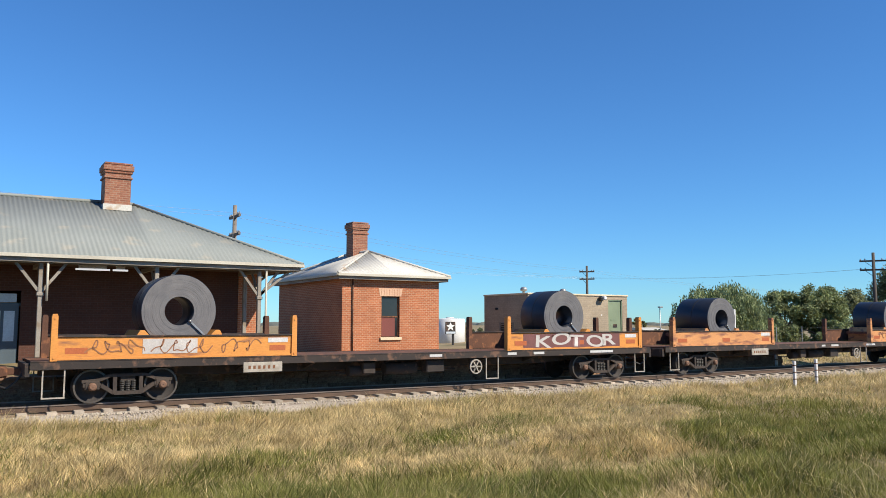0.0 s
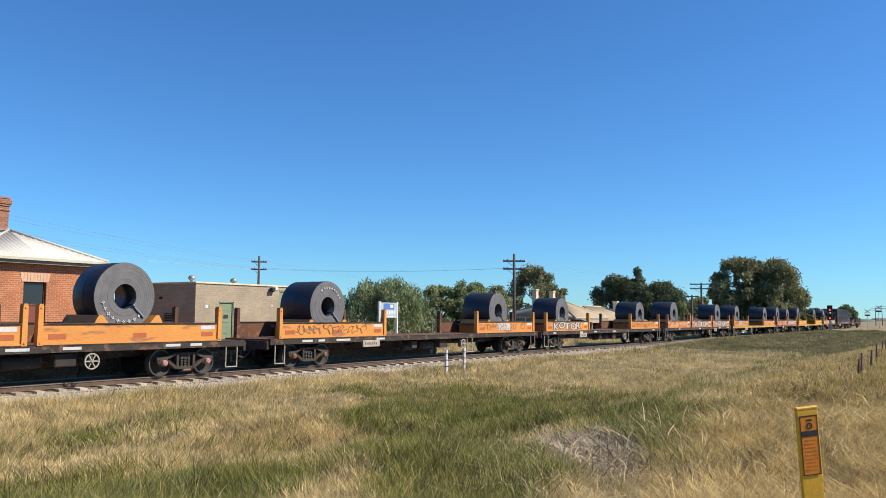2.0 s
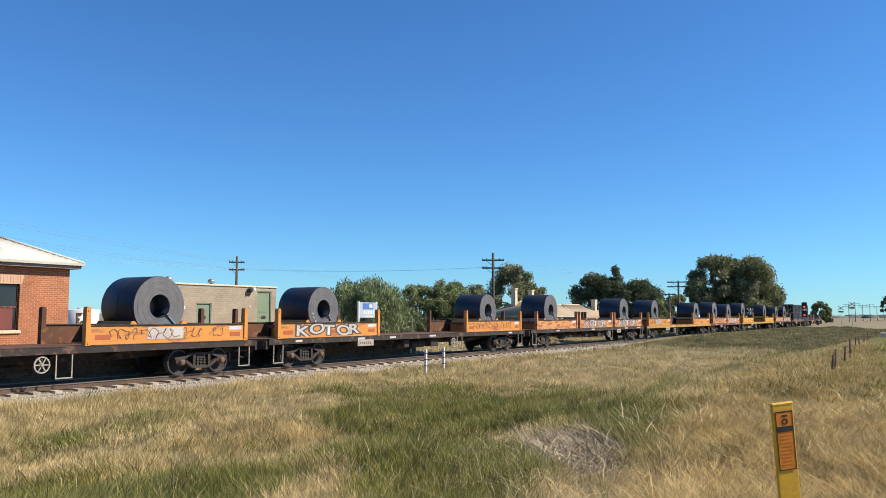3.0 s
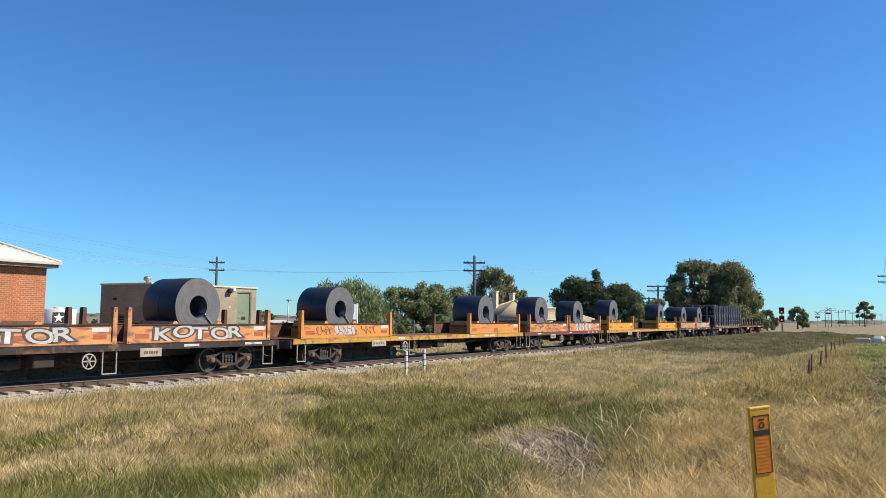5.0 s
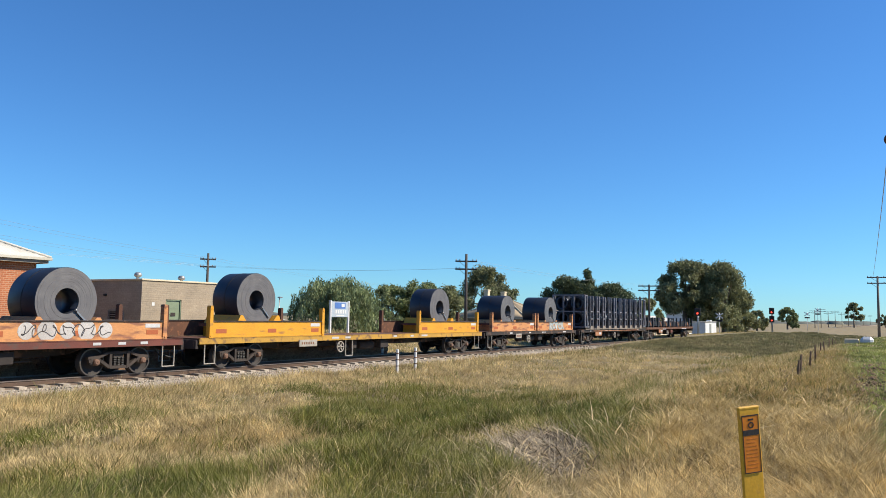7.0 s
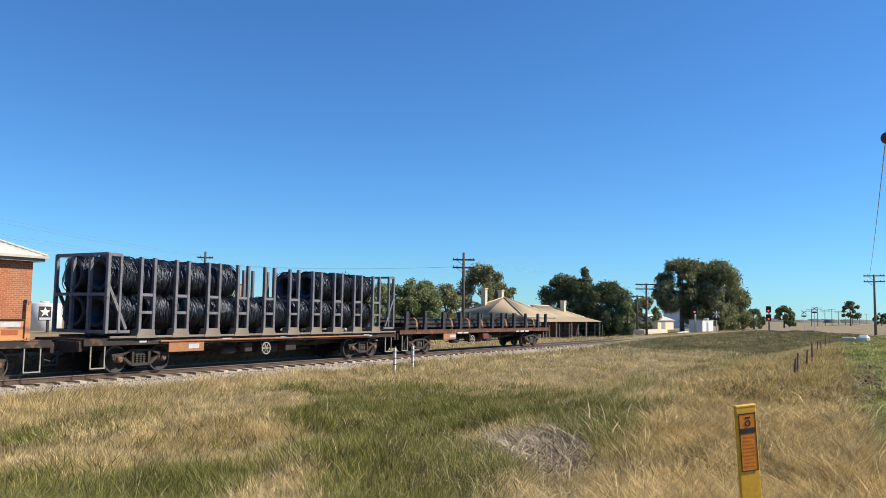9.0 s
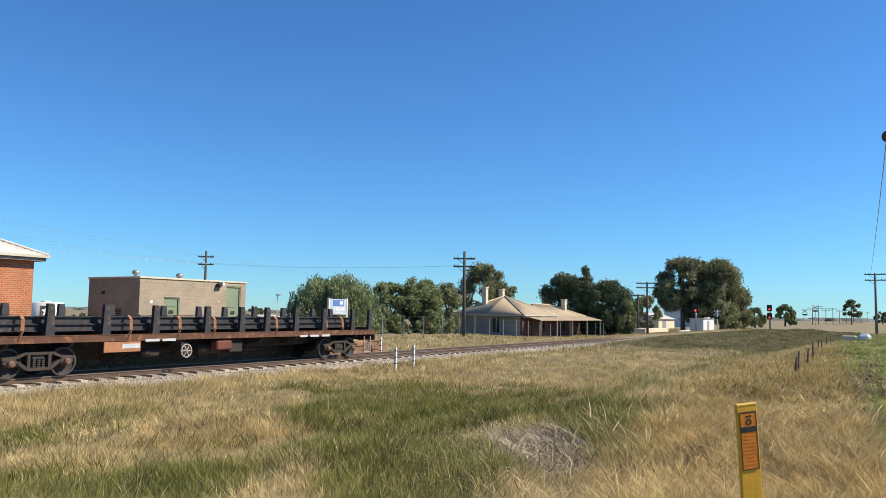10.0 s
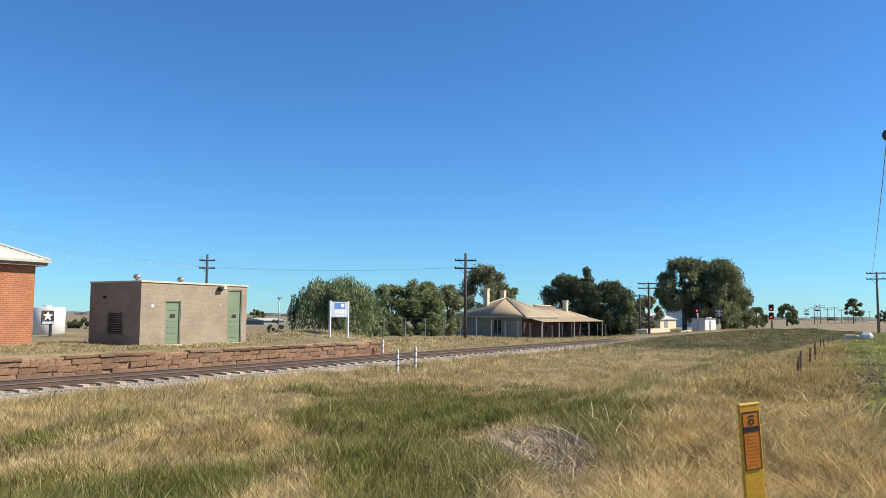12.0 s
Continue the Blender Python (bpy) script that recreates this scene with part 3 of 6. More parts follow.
def bin_frame(w, x, length, paint, graffiti=0, seed=0, cradle_paint=None, mid=0.0, lift=0.0):
    """A coil cradle: two side boards between four corner posts, wedges across the deck."""
    cradle_paint = cradle_paint or paint
    for s in (-1, 1):
        def board(s=s):
            bm = bx(0.16, s * 1.25 - 0.05, 1.24, length - 0.16, s * 1.25 + 0.05, 1.80)
            bx(0.14, s * 1.25 - 0.085, 1.20, length - 0.14, s * 1.25 + 0.085, 1.25, 0, bm)
            return bm
        side = piece("side_board", ("b", length, s), board, paint if s < 0 else M_RUST, w, pose(x, 0, 0))
        piece("top_rail", ("t", length, s), lambda s=s: bx(0.12, s * 1.25 - 0.09, 1.80, length - 0.12, s * 1.25 + 0.09, 1.845, 0.008), M_FRAME, w, pose(x, 0, 0), "dark grimy top rail")
        for px in (0.08, length - 0.08):
            def post(s=s):
                bm = slab([(-0.085, 1.18), (0.085, 1.18), (0.075, 2.36), (0.05, 2.42), (-0.05, 2.42), (-0.075, 2.36)], "y", s * 1.25 - 0.1, s * 1.25 + 0.1)
                for z in (1.26, 2.3):
                    tube((0, s * 1.35, z), (0, s * 1.37, z), 0.03, 6, None, bm)
                return bm
            piece("corner_post", ("p", s), post, paint if s < 0 else M_RUST, w, pose(x + px, 0, 0))
        if s < 0:
            for dx, wd in ((0.35, 0.55), (length / 2 - 0.2, 0.5), (length - 0.85, 0.5)):
                piece("painted_plate", ("pl", wd), lambda wd=wd: bx(0, -1.306, 1.36, wd, -1.3, 1.52), M_DECAL, w, pose(x + dx, 0, 0))
            piece("data_panel", "dp", lambda: bx(0, -1.306, 1.60, 0.62, -1.3, 1.74), M_CHALK, w, pose(x + length - 0.9, 0, 0))
    for s in (-1, 1):
        piece("coil_wedge", ("wg", s, round(lift, 2)), lambda s=s: slab([(s * 0.30, 1.18), (s * 1.32, 1.18), (s * 1.32, 1.60 + lift), (s * 1.12, 1.95 + lift), (s * 1.0, 1.95 + lift), (s * 0.62, 1.52 + lift), (s * 0.30, 1.18 + lift * 0.8)], "y", -0.95, 0.95), cradle_paint, w, pose(x + length / 2 + mid, 0, 0))
        piece("wedge_rail", ("wr", s), lambda s=s: bx(s * 1.32 - 0.1, -0.85, 1.60, s * 1.32 + 0.1, 0.85, 1.72), M_RUST, w, pose(x + length / 2 + mid + s * 0.25, 0, 0))
    if graffiti == 1:
        at = 0.9
        rng = random.Random(seed)
        if seed % 2:
            piece("graffiti_block", "gb", lambda: bx(0, -1.308, 1.33, 1.5, -1.303, 1.74), M_GRAFWHITE, w, pose(x + 2.3, 0, 0))
        while at < length - 1.6:
            run = rng.uniform(0.9, 1.6)
            part("graffiti_tag", scribble(at, min(run, length - 1.2 - at), rng), M_GRAFDARK, w, "brown sprayed scrawl").matrix_basis = pose(x, 0, 0)
            at += run + rng.uniform(0.1, 0.45)
    elif graffiti:
        back, face = {2: (M_GRAFMAUVE, M_GRAFWHITE), 3: (M_GRAFSHADE, M_GRAFWHITE), 4: (M_GRAFMAUVE, M_GRAFWHITE), 5: (M_GRAFTEAL, M_GRAFWHITE)}[graffiti]
        x0, x1 = {2: (1.2, 5.4), 3: (1.0, 5.3), 4: (1.2, 4.6), 5: (2.2, 5.0)}[graffiti]
        if graffiti == 2:
            piece("graffiti_ground", ("gg", length), lambda: bx(0.75, -1.305, 1.27, length - 1.2, -1.301, 1.77), M_GRAFMAUVE, w, pose(x, 0, 0))
        if graffiti == 4:
            for k in range(5):
                a = x0 + 0.1 + k * 0.68
                part("graffiti_blob", spun([(-1.309, 0.01), (-1.309, 0.24 + 0.06 * (k % 2)), (-1.304, 0.27 + 0.06 * (k % 2)), (-1.304, 0.01)], "y", (a + 0.3, 0, 1.52), 18), face, w, "bubble of white spray").matrix_basis = pose(x, 0, 0)
            part("graffiti_tag", scribble(x0 + 0.2, 3.0, random.Random(seed)), M_GRAFSHADE, w).matrix_basis = pose(x, 0, 0)
        else:
            for fat, y, m in ((0.075, -1.308, back), (0.0, -1.312, face)):
                lettering(w, x, x0, x1, 1.31, 1.75, y, fat, m)


def scribble(x0, run, rng):
    """One looping line of spray, as a flat ribbon on the board."""
    bm = bmesh.new()
    n = max(12, int(run * 46))
    a, b, c = rng.uniform(17, 22), rng.uniform(15, 19), rng.uniform(0, 6)
    pts = [(x0 + run * i / n + 0.13 * math.sin(a * run * i / n + c), 1.53 + 0.15 * math.sin(b * run * i / n + 2 * c) + 0.05 * math.sin(2.7 * b * run * i / n)) for i in range(n + 1)]
    for (xa, za), (xb, zb) in zip(pts, pts[1:]):
        bar((xa, -1.310, za), (xb, -1.310, zb), 0.03, 0.03, bm)
    for v in bm.verts:
        v.co.y = -1.310 + (v.co.y + 1.310) * 0.1
    return bm


def lettering(w, x, x0, x1, z0, z1, y, fat, material):
    """Five fat sprayed capitals, each a flat mesh leaning a little its own way."""
    for k, ch in enumerate("KOTOR"):
        key = ("letter", ch, fat, material.name)
        if key not in CACHE:
            cu = bpy.data.curves.new("letter", "FONT")
            cu.body, cu.offset, cu.resolution_u = ch, 0.02 + fat, 4
            ob = bpy.data.objects.new("letter", cu)
            me = bpy.data.meshes.new_from_object(ob)
            bpy.data.objects.remove(ob)
            me.transform(Matrix(((1, 0, 0, 0), (0, 0, 0, 0), (0, 1, 0, 0), (0, 0, 0, 1))))
            me.materials.clear()
            CACHE[key] = me
        wide = (x1 - x0) / 5
        o = link("graffiti_letter", CACHE[key], material, w)
        o.matrix_basis = pose(x + x0 + wide * k + 0.05, y, z0 + 0.02 * (k % 2), 0, (4, -5, 2, 6, -3)[k], 0) @ Matrix.Diagonal((wide * 1.45, 1, (z1 - z0) / 0.72, 1))


def coil(u, dia, width, z, marked=0):
    r = dia / 2
    c = thing("steel_coil", "tightly wound dark blue-grey steel coil on its cradle", "steel coil", "steel coils on the train")
    h = width / 2
    part("wound_strip", spun([(-h + 0.01, r - 0.012), (-h + 0.03, r), (h - 0.03, r), (h - 0.01, r - 0.012), (h - 0.01, 0.43), (-h + 0.01, 0.43)], "y", (0, 0, 0), 64, None, True), M_COIL, c)
    n = 9
    face = []
    for i in range(n):
        a = 0.42 + (r - 0.01 - 0.42) * i / n
        b = 0.42 + (r - 0.01 - 0.42) * (i + 1) / n
        d = 0.004 + 0.003 * ((i * 7 + round(dia * 100)) % 3)
        face += [(-h - d, a + 0.002), (-h - d, b - 0.002)]
    face = face + [(-h + 0.05, r - 0.012), (-h + 0.05, 0.42)]
    part("coil_edge", spun(face, "y", (0, 0, 0), 56), M_COILFACE, c, "matt grey layered strip edge")
    part("binding_strap", spun([(-0.02, r), (-0.02, r + 0.006), (0.02, r + 0.006), (0.02, r)], "y", (0, 0, 0), 56), M_BLACK, c)
    bm = bmesh.new()
    bar((0.30, -h - 0.05, -0.30), (0.72, -h - 0.05, -0.70), 0.03, 0.05, bm)
    tube((0.27, -h - 0.06, -0.27), (0.33, -h - 0.06, -0.33), 0.035, 8, None, bm)
    part("tie_chain", bm, M_STRAP, c, "bright tie-down chain")
    if marked:
        bm = bmesh.new()
        rng = random.Random(round(u * 10))
        for k in range(9):
            a = 0.5 + k * 0.2 if marked == 1 else 3.4 + k * 0.25
            rr = r * 0.74
            for q in (0, 1):
                p = Vector((rr * math.cos(a), -h - 0.034, rr * math.sin(a)))
                t = Vector((-math.sin(a), 0, math.cos(a))) if q else Vector((math.cos(a), 0, math.sin(a)))
                bar(p - t * 0.06, p + t * 0.06, 0.006, 0.028, bm)
        part("chalk_marks", bm, M_CHALK, c, "white chalked figures")
    MOVERS.append((c, u, YC, z))


def wagon(name, label, u, L, frame_mat, lift=0.0):
    w = thing(name, label, "freight wagon", "wagons of the train")
    MOVERS.append((w, u, YC, 0.0))
    underframe(w, L, frame_mat, M_AXLEBOX if 48 < u < 49 else M_RUSTCAP, True, lift)
    return w


def plate(w, x, wide=1.2):
    p = piece("number_board", ("nb", wide), lambda: bx(0, -1.335, 0.72, wide, -1.305, 1.02, 0.01), M_PLATE, w, pose(x, 0, 0), "dirty white number board")
    rng = random.Random(round(x * 10))
    for k in range(6):
        piece("number_bar", "n", lambda: bx(0, -1.341, 0.82, 0.07, -1.335, 0.92), M_RUST, w, pose(x + 0.15 + k * (wide - 0.3) / 6, 0, 0))


BIN = 6.8
# (start, kind, frame, paint, graffiti of the bins, coil diameters or 0)
CONSIST = [
    (-22.0, "P", M_FRAME, M_ORANGE, (1, 1), (2.1, 2.0)),
    (1.8, "P", M_FRAME, M_ORANGE, (1, 2), (2.2, 2.1)),
    (25.3, "P", M_FRAME, M_PALEORANGE, (0, 1), (2.0, 2.0)),
    (48.6, "Q", M_FRAME, M_ORANGE, (0, 0), (2.15, 2.15)),
    (66.1, "P", M_FRAME, M_ORANGE, (1, 1), (2.2, 2.05)),
    (89.4, "P", M_FRAME, M_ORANGE, (3, 1), (2.0, 2.0)),
    (112.9, "T", M_FRAME, M_PALEORANGE, (0, 3, 3), (2.25, 0, 2.2)),
    (136.4, "P", M_YELLOWFRAME, M_ORANGE, (1, 0), (2.2, 2.2)),
    (159.3, "Q", M_REDFRAME, M_PALEORANGE, (1, 4), (2.25, 1.95)),
    (175.5, "P", M_YELLOWFRAME, M_YELLOW, (0, 0), (2.2, 2.1)),
    (198.7, "Q", M_FRAME, M_PALEORANGE, (0, 5), (2.0, 2.0)),
]

# (wagon, bin): place along the train, diameter, height of the axle line, strip width
COILS = {
    (1, 0): (5.66, 2.14, 2.53, 1.4), (1, 1): (20.3, 2.02, 2.44, 1.5), (2, 0): (29.4, 1.9, 2.36, 1.84), (2, 1): (43.72, 1.92, 2.39, 1.75),
    (3, 0): (53.0, 2.26, 2.66, 1.3), (3, 1): (60.15, 2.28, 2.72, 1.25), (4, 0): (69.8, 2.2, 2.51, 1.8), (4, 1): (84.45, 2.12, 2.46, 1.84),
    (6, 0): (116.85, 2.18, 2.49, 1.82), (6, 2): (131.52, 2.17, 2.49, 1.86), (7, 0): (140.05, 2.12, 2.5, 1.78), (7, 1): (154.48, 2.1, 2.49, 1.84),
    (8, 0): (163.3, 2.28, 2.56, 1.5), (8, 1): (170.4, 2.2, 2.46, 1.5), (9, 0): (179.05, 2.28, 2.69, 1.4), (9, 1): (194.0, 2.22, 2.62, 1.4),
    (10, 0): (202.6, 2.15, 2.5, 1.8), (10, 1): (209.9, 2.27, 2.52, 1.84),
}


def coil_train():
    for n, (u, kind, fr, paint, graf, dias) in enumerate(CONSIST):
        L = {"P": 22.6, "T": 22.6, "Q": 16.2 if u < 100 else 15.4}[kind]
        colour = {"faded_orange_paint": "orange", "sun_bleached_orange_paint": "bleached orange", "bright_yellow_paint": "bright yellow"}[paint.name]
        rail = {"grimy_wagon_frame": "grimy black", "faded_red_frame": "faded red", "dirty_yellow_frame": "dirty yellow"}[fr.name]
        w = wagon("coil_wagon", f"{rail} coil wagon with {colour} side boards", u, L, fr)
        starts = {"P": (0.45, L - 0.5 - BIN), "T": (0.85, 8.05, 15.25), "Q": ((L - 2 * BIN - 0.3) / 2, (L + 0.3) / 2)}[kind]
        for k, x in enumerate(starts):
            cu, dia, cz, wide = COILS.get((n, k), (u + x + BIN / 2 - 0.15, dias[k], 1.41 + dias[k] / 2, 1.8))
            bin_frame(w, x, BIN, paint, graf[k], n * 5 + k, None, cu - (u + x + BIN / 2), max(0.0, cz - dia / 2 - 1.43) if dia else 0.0)
            if dia:
                coil(cu, dia, wide, cz, marked=1 if (n, k) == (4, 0) else 2 if (n, k) in ((3, 1), (5, 0)) else 0)
        if kind == "P":
            plate(w, 5.6)
            hx = 8.45 if fr == M_YELLOWFRAME else 13.9
            handwheel(w, hx)
            stirrup(w, hx + 0.5)
            brake_gear(w, 8.9, 13.5, n)
        else:
            handwheel(w, {"T": 13.85}.get(kind, 10.0 if u < 100 else 6.3))
            if kind == "T":
                stirrup(w, 14.4)
            brake_gear(w, 5.3, L - 5.3, n)
            plate(w, 15.8 if kind == "T" else L * 0.28, 0.9)


coil_train()


def wire_wagon():
    L = 18.0
    u = 215.2
    w = wagon("wire_rod_wagon", "grimy wagon with grey stake frames for wire rod", u, L, M_FRAME)
    piece("number_board", "rusty", lambda: bx(0, -1.345, 0.66, 1.65, -1.305, 1.02, 0.01), M_WEBBING, w, pose(3.4, 0, 0), "rusty orange number board")
    piece("white_patch", "wp2", lambda: bx(0, -1.352, 0.76, 0.5, -1.346, 0.94), M_CHALK, w, pose(4.3, 0, 0))
    for s in (-1, 1):
        piece("deck_edge", ("de", s), lambda s=s: bx(0.9, s * 1.36 - 0.05, 1.192, 17.9, s * 1.36 + 0.03, 1.27, 0.01), M_DUSTY, w, None, "dusty pale deck edge")
        piece("side_rod", ("sr", s), lambda s=s: tube((3.0, s * 1.36, 1.06), (15.6, s * 1.36, 1.06), 0.035, 6), M_WEBBING, w, None, "rusty orange side rod")
    handwheel(w, 8.38)
    brake_gear(w, 6.0, 12.0, 3)
    n = 10
    x0, x1 = 2.33, 16.1
    for i in range(n):
        x = x0 + i * (x1 - x0) / (n - 1)
        for s in (-1, 1):
            piece("cradle_block", ("cb", s), lambda s=s: slab([(-0.42, 1.19), (0.42, 1.19), (0.30, 1.50), (-0.30, 1.50)], "y", s * 1.25 - 0.18, s * 1.25 + 0.18), M_DUSTY, w, pose(x, 0, 0))


            def pair(s=s):
                bm = bmesh.new()
                for dx in (-0.28, 0.28):
                    bx(dx - 0.06, s * 1.36 - 0.07, 1.36, dx + 0.06, s * 1.36 + 0.07, 4.0, 0.012, bm)
                for z in (1.40, 2.03, 2.64):
                    bx(-0.22, s * 1.36 - 0.05, z, 0.22, s * 1.36 + 0.05, z + 0.10, 0, bm)
                return bm
            piece("stake_ladder", ("st", s), pair, M_STAKE, w, pose(x, 0, 0))
        piece("cross_arm", "ca", lambda: bx(-0.05, -1.3, 2.60, 0.05, 1.3, 2.70), M_STAKE, w, pose(x, 0, 0))
    for e, d in ((0.72, 1), (17.6, -1)):
        for y in (-1.4, -0.47, 0.47, 1.4):
            piece("portal_post", "pp", lambda: bx(-0.06, -0.06, 1.36, 0.06, 0.06, 4.05, 0.01), M_STAKE, w, pose(e, y, 0))
        for z in (1.36, 2.62, 3.97):
            piece("portal_rail", "pr", lambda: bx(-0.05, -1.4, 0, 0.05, 1.4, 0.1), M_STAKE, w, pose(e, 0, z))
        for s in (-1, 1):
            for k, (xa, za, xb, zb) in enumerate(((0, 3.0, d * 0.75, 1.5), (0, 1.42, d * 0.9, 1.42), (0, 4.0, d * 0.5, 4.0), (d * 0.46, 4.0, d * 0.46, 1.4))):
                piece("portal_brace", (d, k), lambda: bar((xa, 0, za), (xb, 0, zb), 0.08, 0.1), M_STAKE, w, pose(e, s * 1.42, 0))
    rng = random.Random(11)

    def roll():
        bm = bmesh.new()
        r, seg, m = 0.64, 30, 15
        prof = [(-0.66 + 1.32 * i / m, r * (1 - 0.05 * (i % 2)) * (1 - 0.10 * abs(2 * i / m - 1) ** 3)) for i in range(m + 1)]
        prof += [(0.62, 0.40), (-0.62, 0.40)]
        spun(prof, "x", (0, 0, 0), seg, bm, True)
        g = random.Random(4)
        for k in range(60):
            a0, xx = g.uniform(0, 6.28), g.uniform(-0.62, 0.62)
            pts = [Vector((xx + 0.10 * math.sin(2 * a + a0), (r + 0.03 + 0.03 * math.sin(3 * a + k)) * math.cos(a), (r + 0.03 + 0.03 * math.cos(2 * a + a0)) * math.sin(a))) for a in (a0 + j * 0.32 for j in range(13))]
            for p, q in zip(pts, pts[1:]):
                bar(p, q, 0.02, 0.02, bm)
        return bm
    me = bpy.data.meshes.new("wire_roll")
    bm = roll()
    bm.to_mesh(me)
    bm.free()
    for i in range(-1, n - 1):
        x = x0 + (i + 0.5) * (x1 - x0) / (n - 1)
        for layer in (0, 1):
            if layer and i in (3, 4, 5):
                continue
            for s in (-1, 1):
                c = link("wire_rod_coil", me, M_WIRE)
                tagged(c, "loose dark coil of wire rod between stakes", "wire coil", "wire coils on the wagon")
                MOVERS.append((c, u + x + rng.uniform(-0.06, 0.06), YC + s * 0.64, 2.08 + layer * 1.24 + rng.uniform(-0.03, 0.05), rng.uniform(-170, 170), rng.uniform(-6, 6)))


wire_wagon()


def flat_wagon():
    L = 19.9
    u = 233.6
    w = wagon("flat_wagon", "rusty brown flat wagon with short stakes and beams", u, L, M_RUST, 0.11)
    piece("side_board_mark", "sb", lambda: bx(0, -1.345, 0.70, 1.45, -1.305, 1.05, 0.01), M_WEBBING, w, pose(4.5, 0, 0), "peeling orange number board")
    piece("white_patch", "wp", lambda: bx(0, -1.352, 0.82, 0.7, -1.346, 0.98), M_CHALK, w, pose(5.2, 0, 0))
    handwheel(w, 7.95)
    brake_gear(w, 6.0, 13.0, 4)
    piece("valve_housing", "vh", lambda: bx(-0.4, -1.3, 0.62, 0.4, -0.9, 0.98, 0.05), M_REDFRAME, w, pose(9.9, 0, 0))
    for k, x in enumerate((0.7, 2.6, 4.6, 6.6, 9.0, 10.8, 12.25, 14.05, 15.95, 18.1, 19.5)):
        for s in (-1, 1):
            def stake(s=s):
                return slab([(-0.17, 1.12), (0.15, 1.12), (0.13, 2.12), (0.09, 2.30), (-0.10, 2.30), (-0.13, 1.7)], "y", s * 1.24 - 0.07, s * 1.24 + 0.07)
            piece("short_stake", ("ss", s), stake, M_BEAM, w, pose(x, 0, 0))
        piece("bearer", "be", lambda: bx(-0.08, -1.15, 1.29, 0.08, 1.15, 1.42, 0.01), M_RUST, w, pose(x, 0, 0))
    for k, x in enumerate((1.7, 5.55, 7.66, 9.35, 12.8, 16.1, 17.3)):
        def strap():
            bm = bmesh.new()
            pts = [(-0.12, -1.33, 1.2), (0.0, -1.31, 1.45), (0.06, -1.22, 1.8), (0.08, -1.05, 1.93), (0.08, 1.05, 1.93), (0.06, 1.22, 1.8), (0.0, 1.31, 1.2)]
            for a, b in zip(pts, pts[1:]):
                bar(a, b, 0.10, 0.02, bm)
            return bm
        piece("lashing_strap", "ls", strap, M_WEBBING, w, pose(x, 0, 0), "faded orange lashing strap")
    for row in (0, 1):
        for k in range(7):
            if row and k == 6:
                continue
            b = link("steel_beam", bpy.data.meshes.get("steel_beam") or beam_mesh(), M_BEAM)
            tagged(b, "long dark steel beam lying on wagon bearers", "steel beam", "beams on the flat wagon")
            MOVERS.append((b, u + 1.0 + 0.12 * ((k + row) % 3), YC - 0.96 + k * 0.32 + 0.1 * row, 1.42 + 0.235 * row))


def beam_mesh():
    me = bpy.data.meshes.new("steel_beam")
    bm = slab([(-0.09, 0), (0.09, 0), (0.09, 0.02), (0.015, 0.03), (0.015, 0.2), (0.09, 0.21), (0.09, 0.23), (-0.09, 0.23), (-0.09, 0.21), (-0.015, 0.2), (-0.015, 0.03), (-0.09, 0.02)], "x", 0, 17.6)
    bm.to_mesh(me)
    bm.free()
    return me


flat_wagon()


# ---- platform ----
def platform():
    p = thing("platform_wall", "crumbling red stone railway platform face", "platform", kind="structure")
    rng = random.Random(21)
    meshes = []
    for k in range(8):
        bm = bx(0.0, 0.0, 0.0, 1.0, 1.0, 1.0)
        for v in bm.verts:
            v.co.x += rng.uniform(-0.03, 0.03)
            v.co.y += rng.uniform(-0.05, 0.05) if v.co.y < 0.5 else 0
            v.co.z += rng.uniform(-0.03, 0.03)
        bmesh.ops.bevel(bm, geom=list(bm.edges), offset=0.03, segments=1, affect="EDGES")
        me = bpy.data.meshes.new("stone")
        bm.to_mesh(me)
        bm.free()
        meshes.append(me)
    for row, (z0, z1) in enumerate(((-0.45, -0.20), (-0.18, 0.05), (0.06, 0.27), (0.28, 0.46))):
        x = -14.0 + row * 0.2
        while x < 37.5:
            wd = rng.uniform(0.3, 0.85)
            if rng.random() > 0.04 + 0.14 * (row == 3):
                s = link("stone", rng.choice(meshes), M_PLATSTONE, p)
                s.matrix_basis = Matrix.LocRotScale((x, 25.98 + 0.02 * row + rng.uniform(-0.015, 0.015), z0 + rng.uniform(-0.02, 0.02)), Euler((rng.uniform(-0.04, 0.04), rng.uniform(-0.04, 0.04), rng.uniform(-0.03, 0.03))), (wd - 0.008, 0.36, (z1 - z0) * rng.uniform(0.92, 1.08)))
            x += wd
    x = -14.0
    while x < 37.4:
        wd = rng.uniform(0.6, 1.7)
        if rng.random() > 0.15:
            s = link("coping_stone", rng.choice(meshes), M_COPING, p)
            s.matrix_basis = Matrix.LocRotScale((x, 25.99 + rng.uniform(-0.03, 0.05), 0.52 + rng.uniform(-0.03, 0.02)), Euler((rng.uniform(-0.05, 0.05), 0, rng.uniform(-0.04, 0.04))), (wd - 0.02, 0.5, 0.09))
        x += wd
    part("wall_core", bx(-60, 26.09, -0.6, 37.4, 26.36, 0.56, 0.03), M_PLATSTONE, p, "crumbling earth fill")


platform()


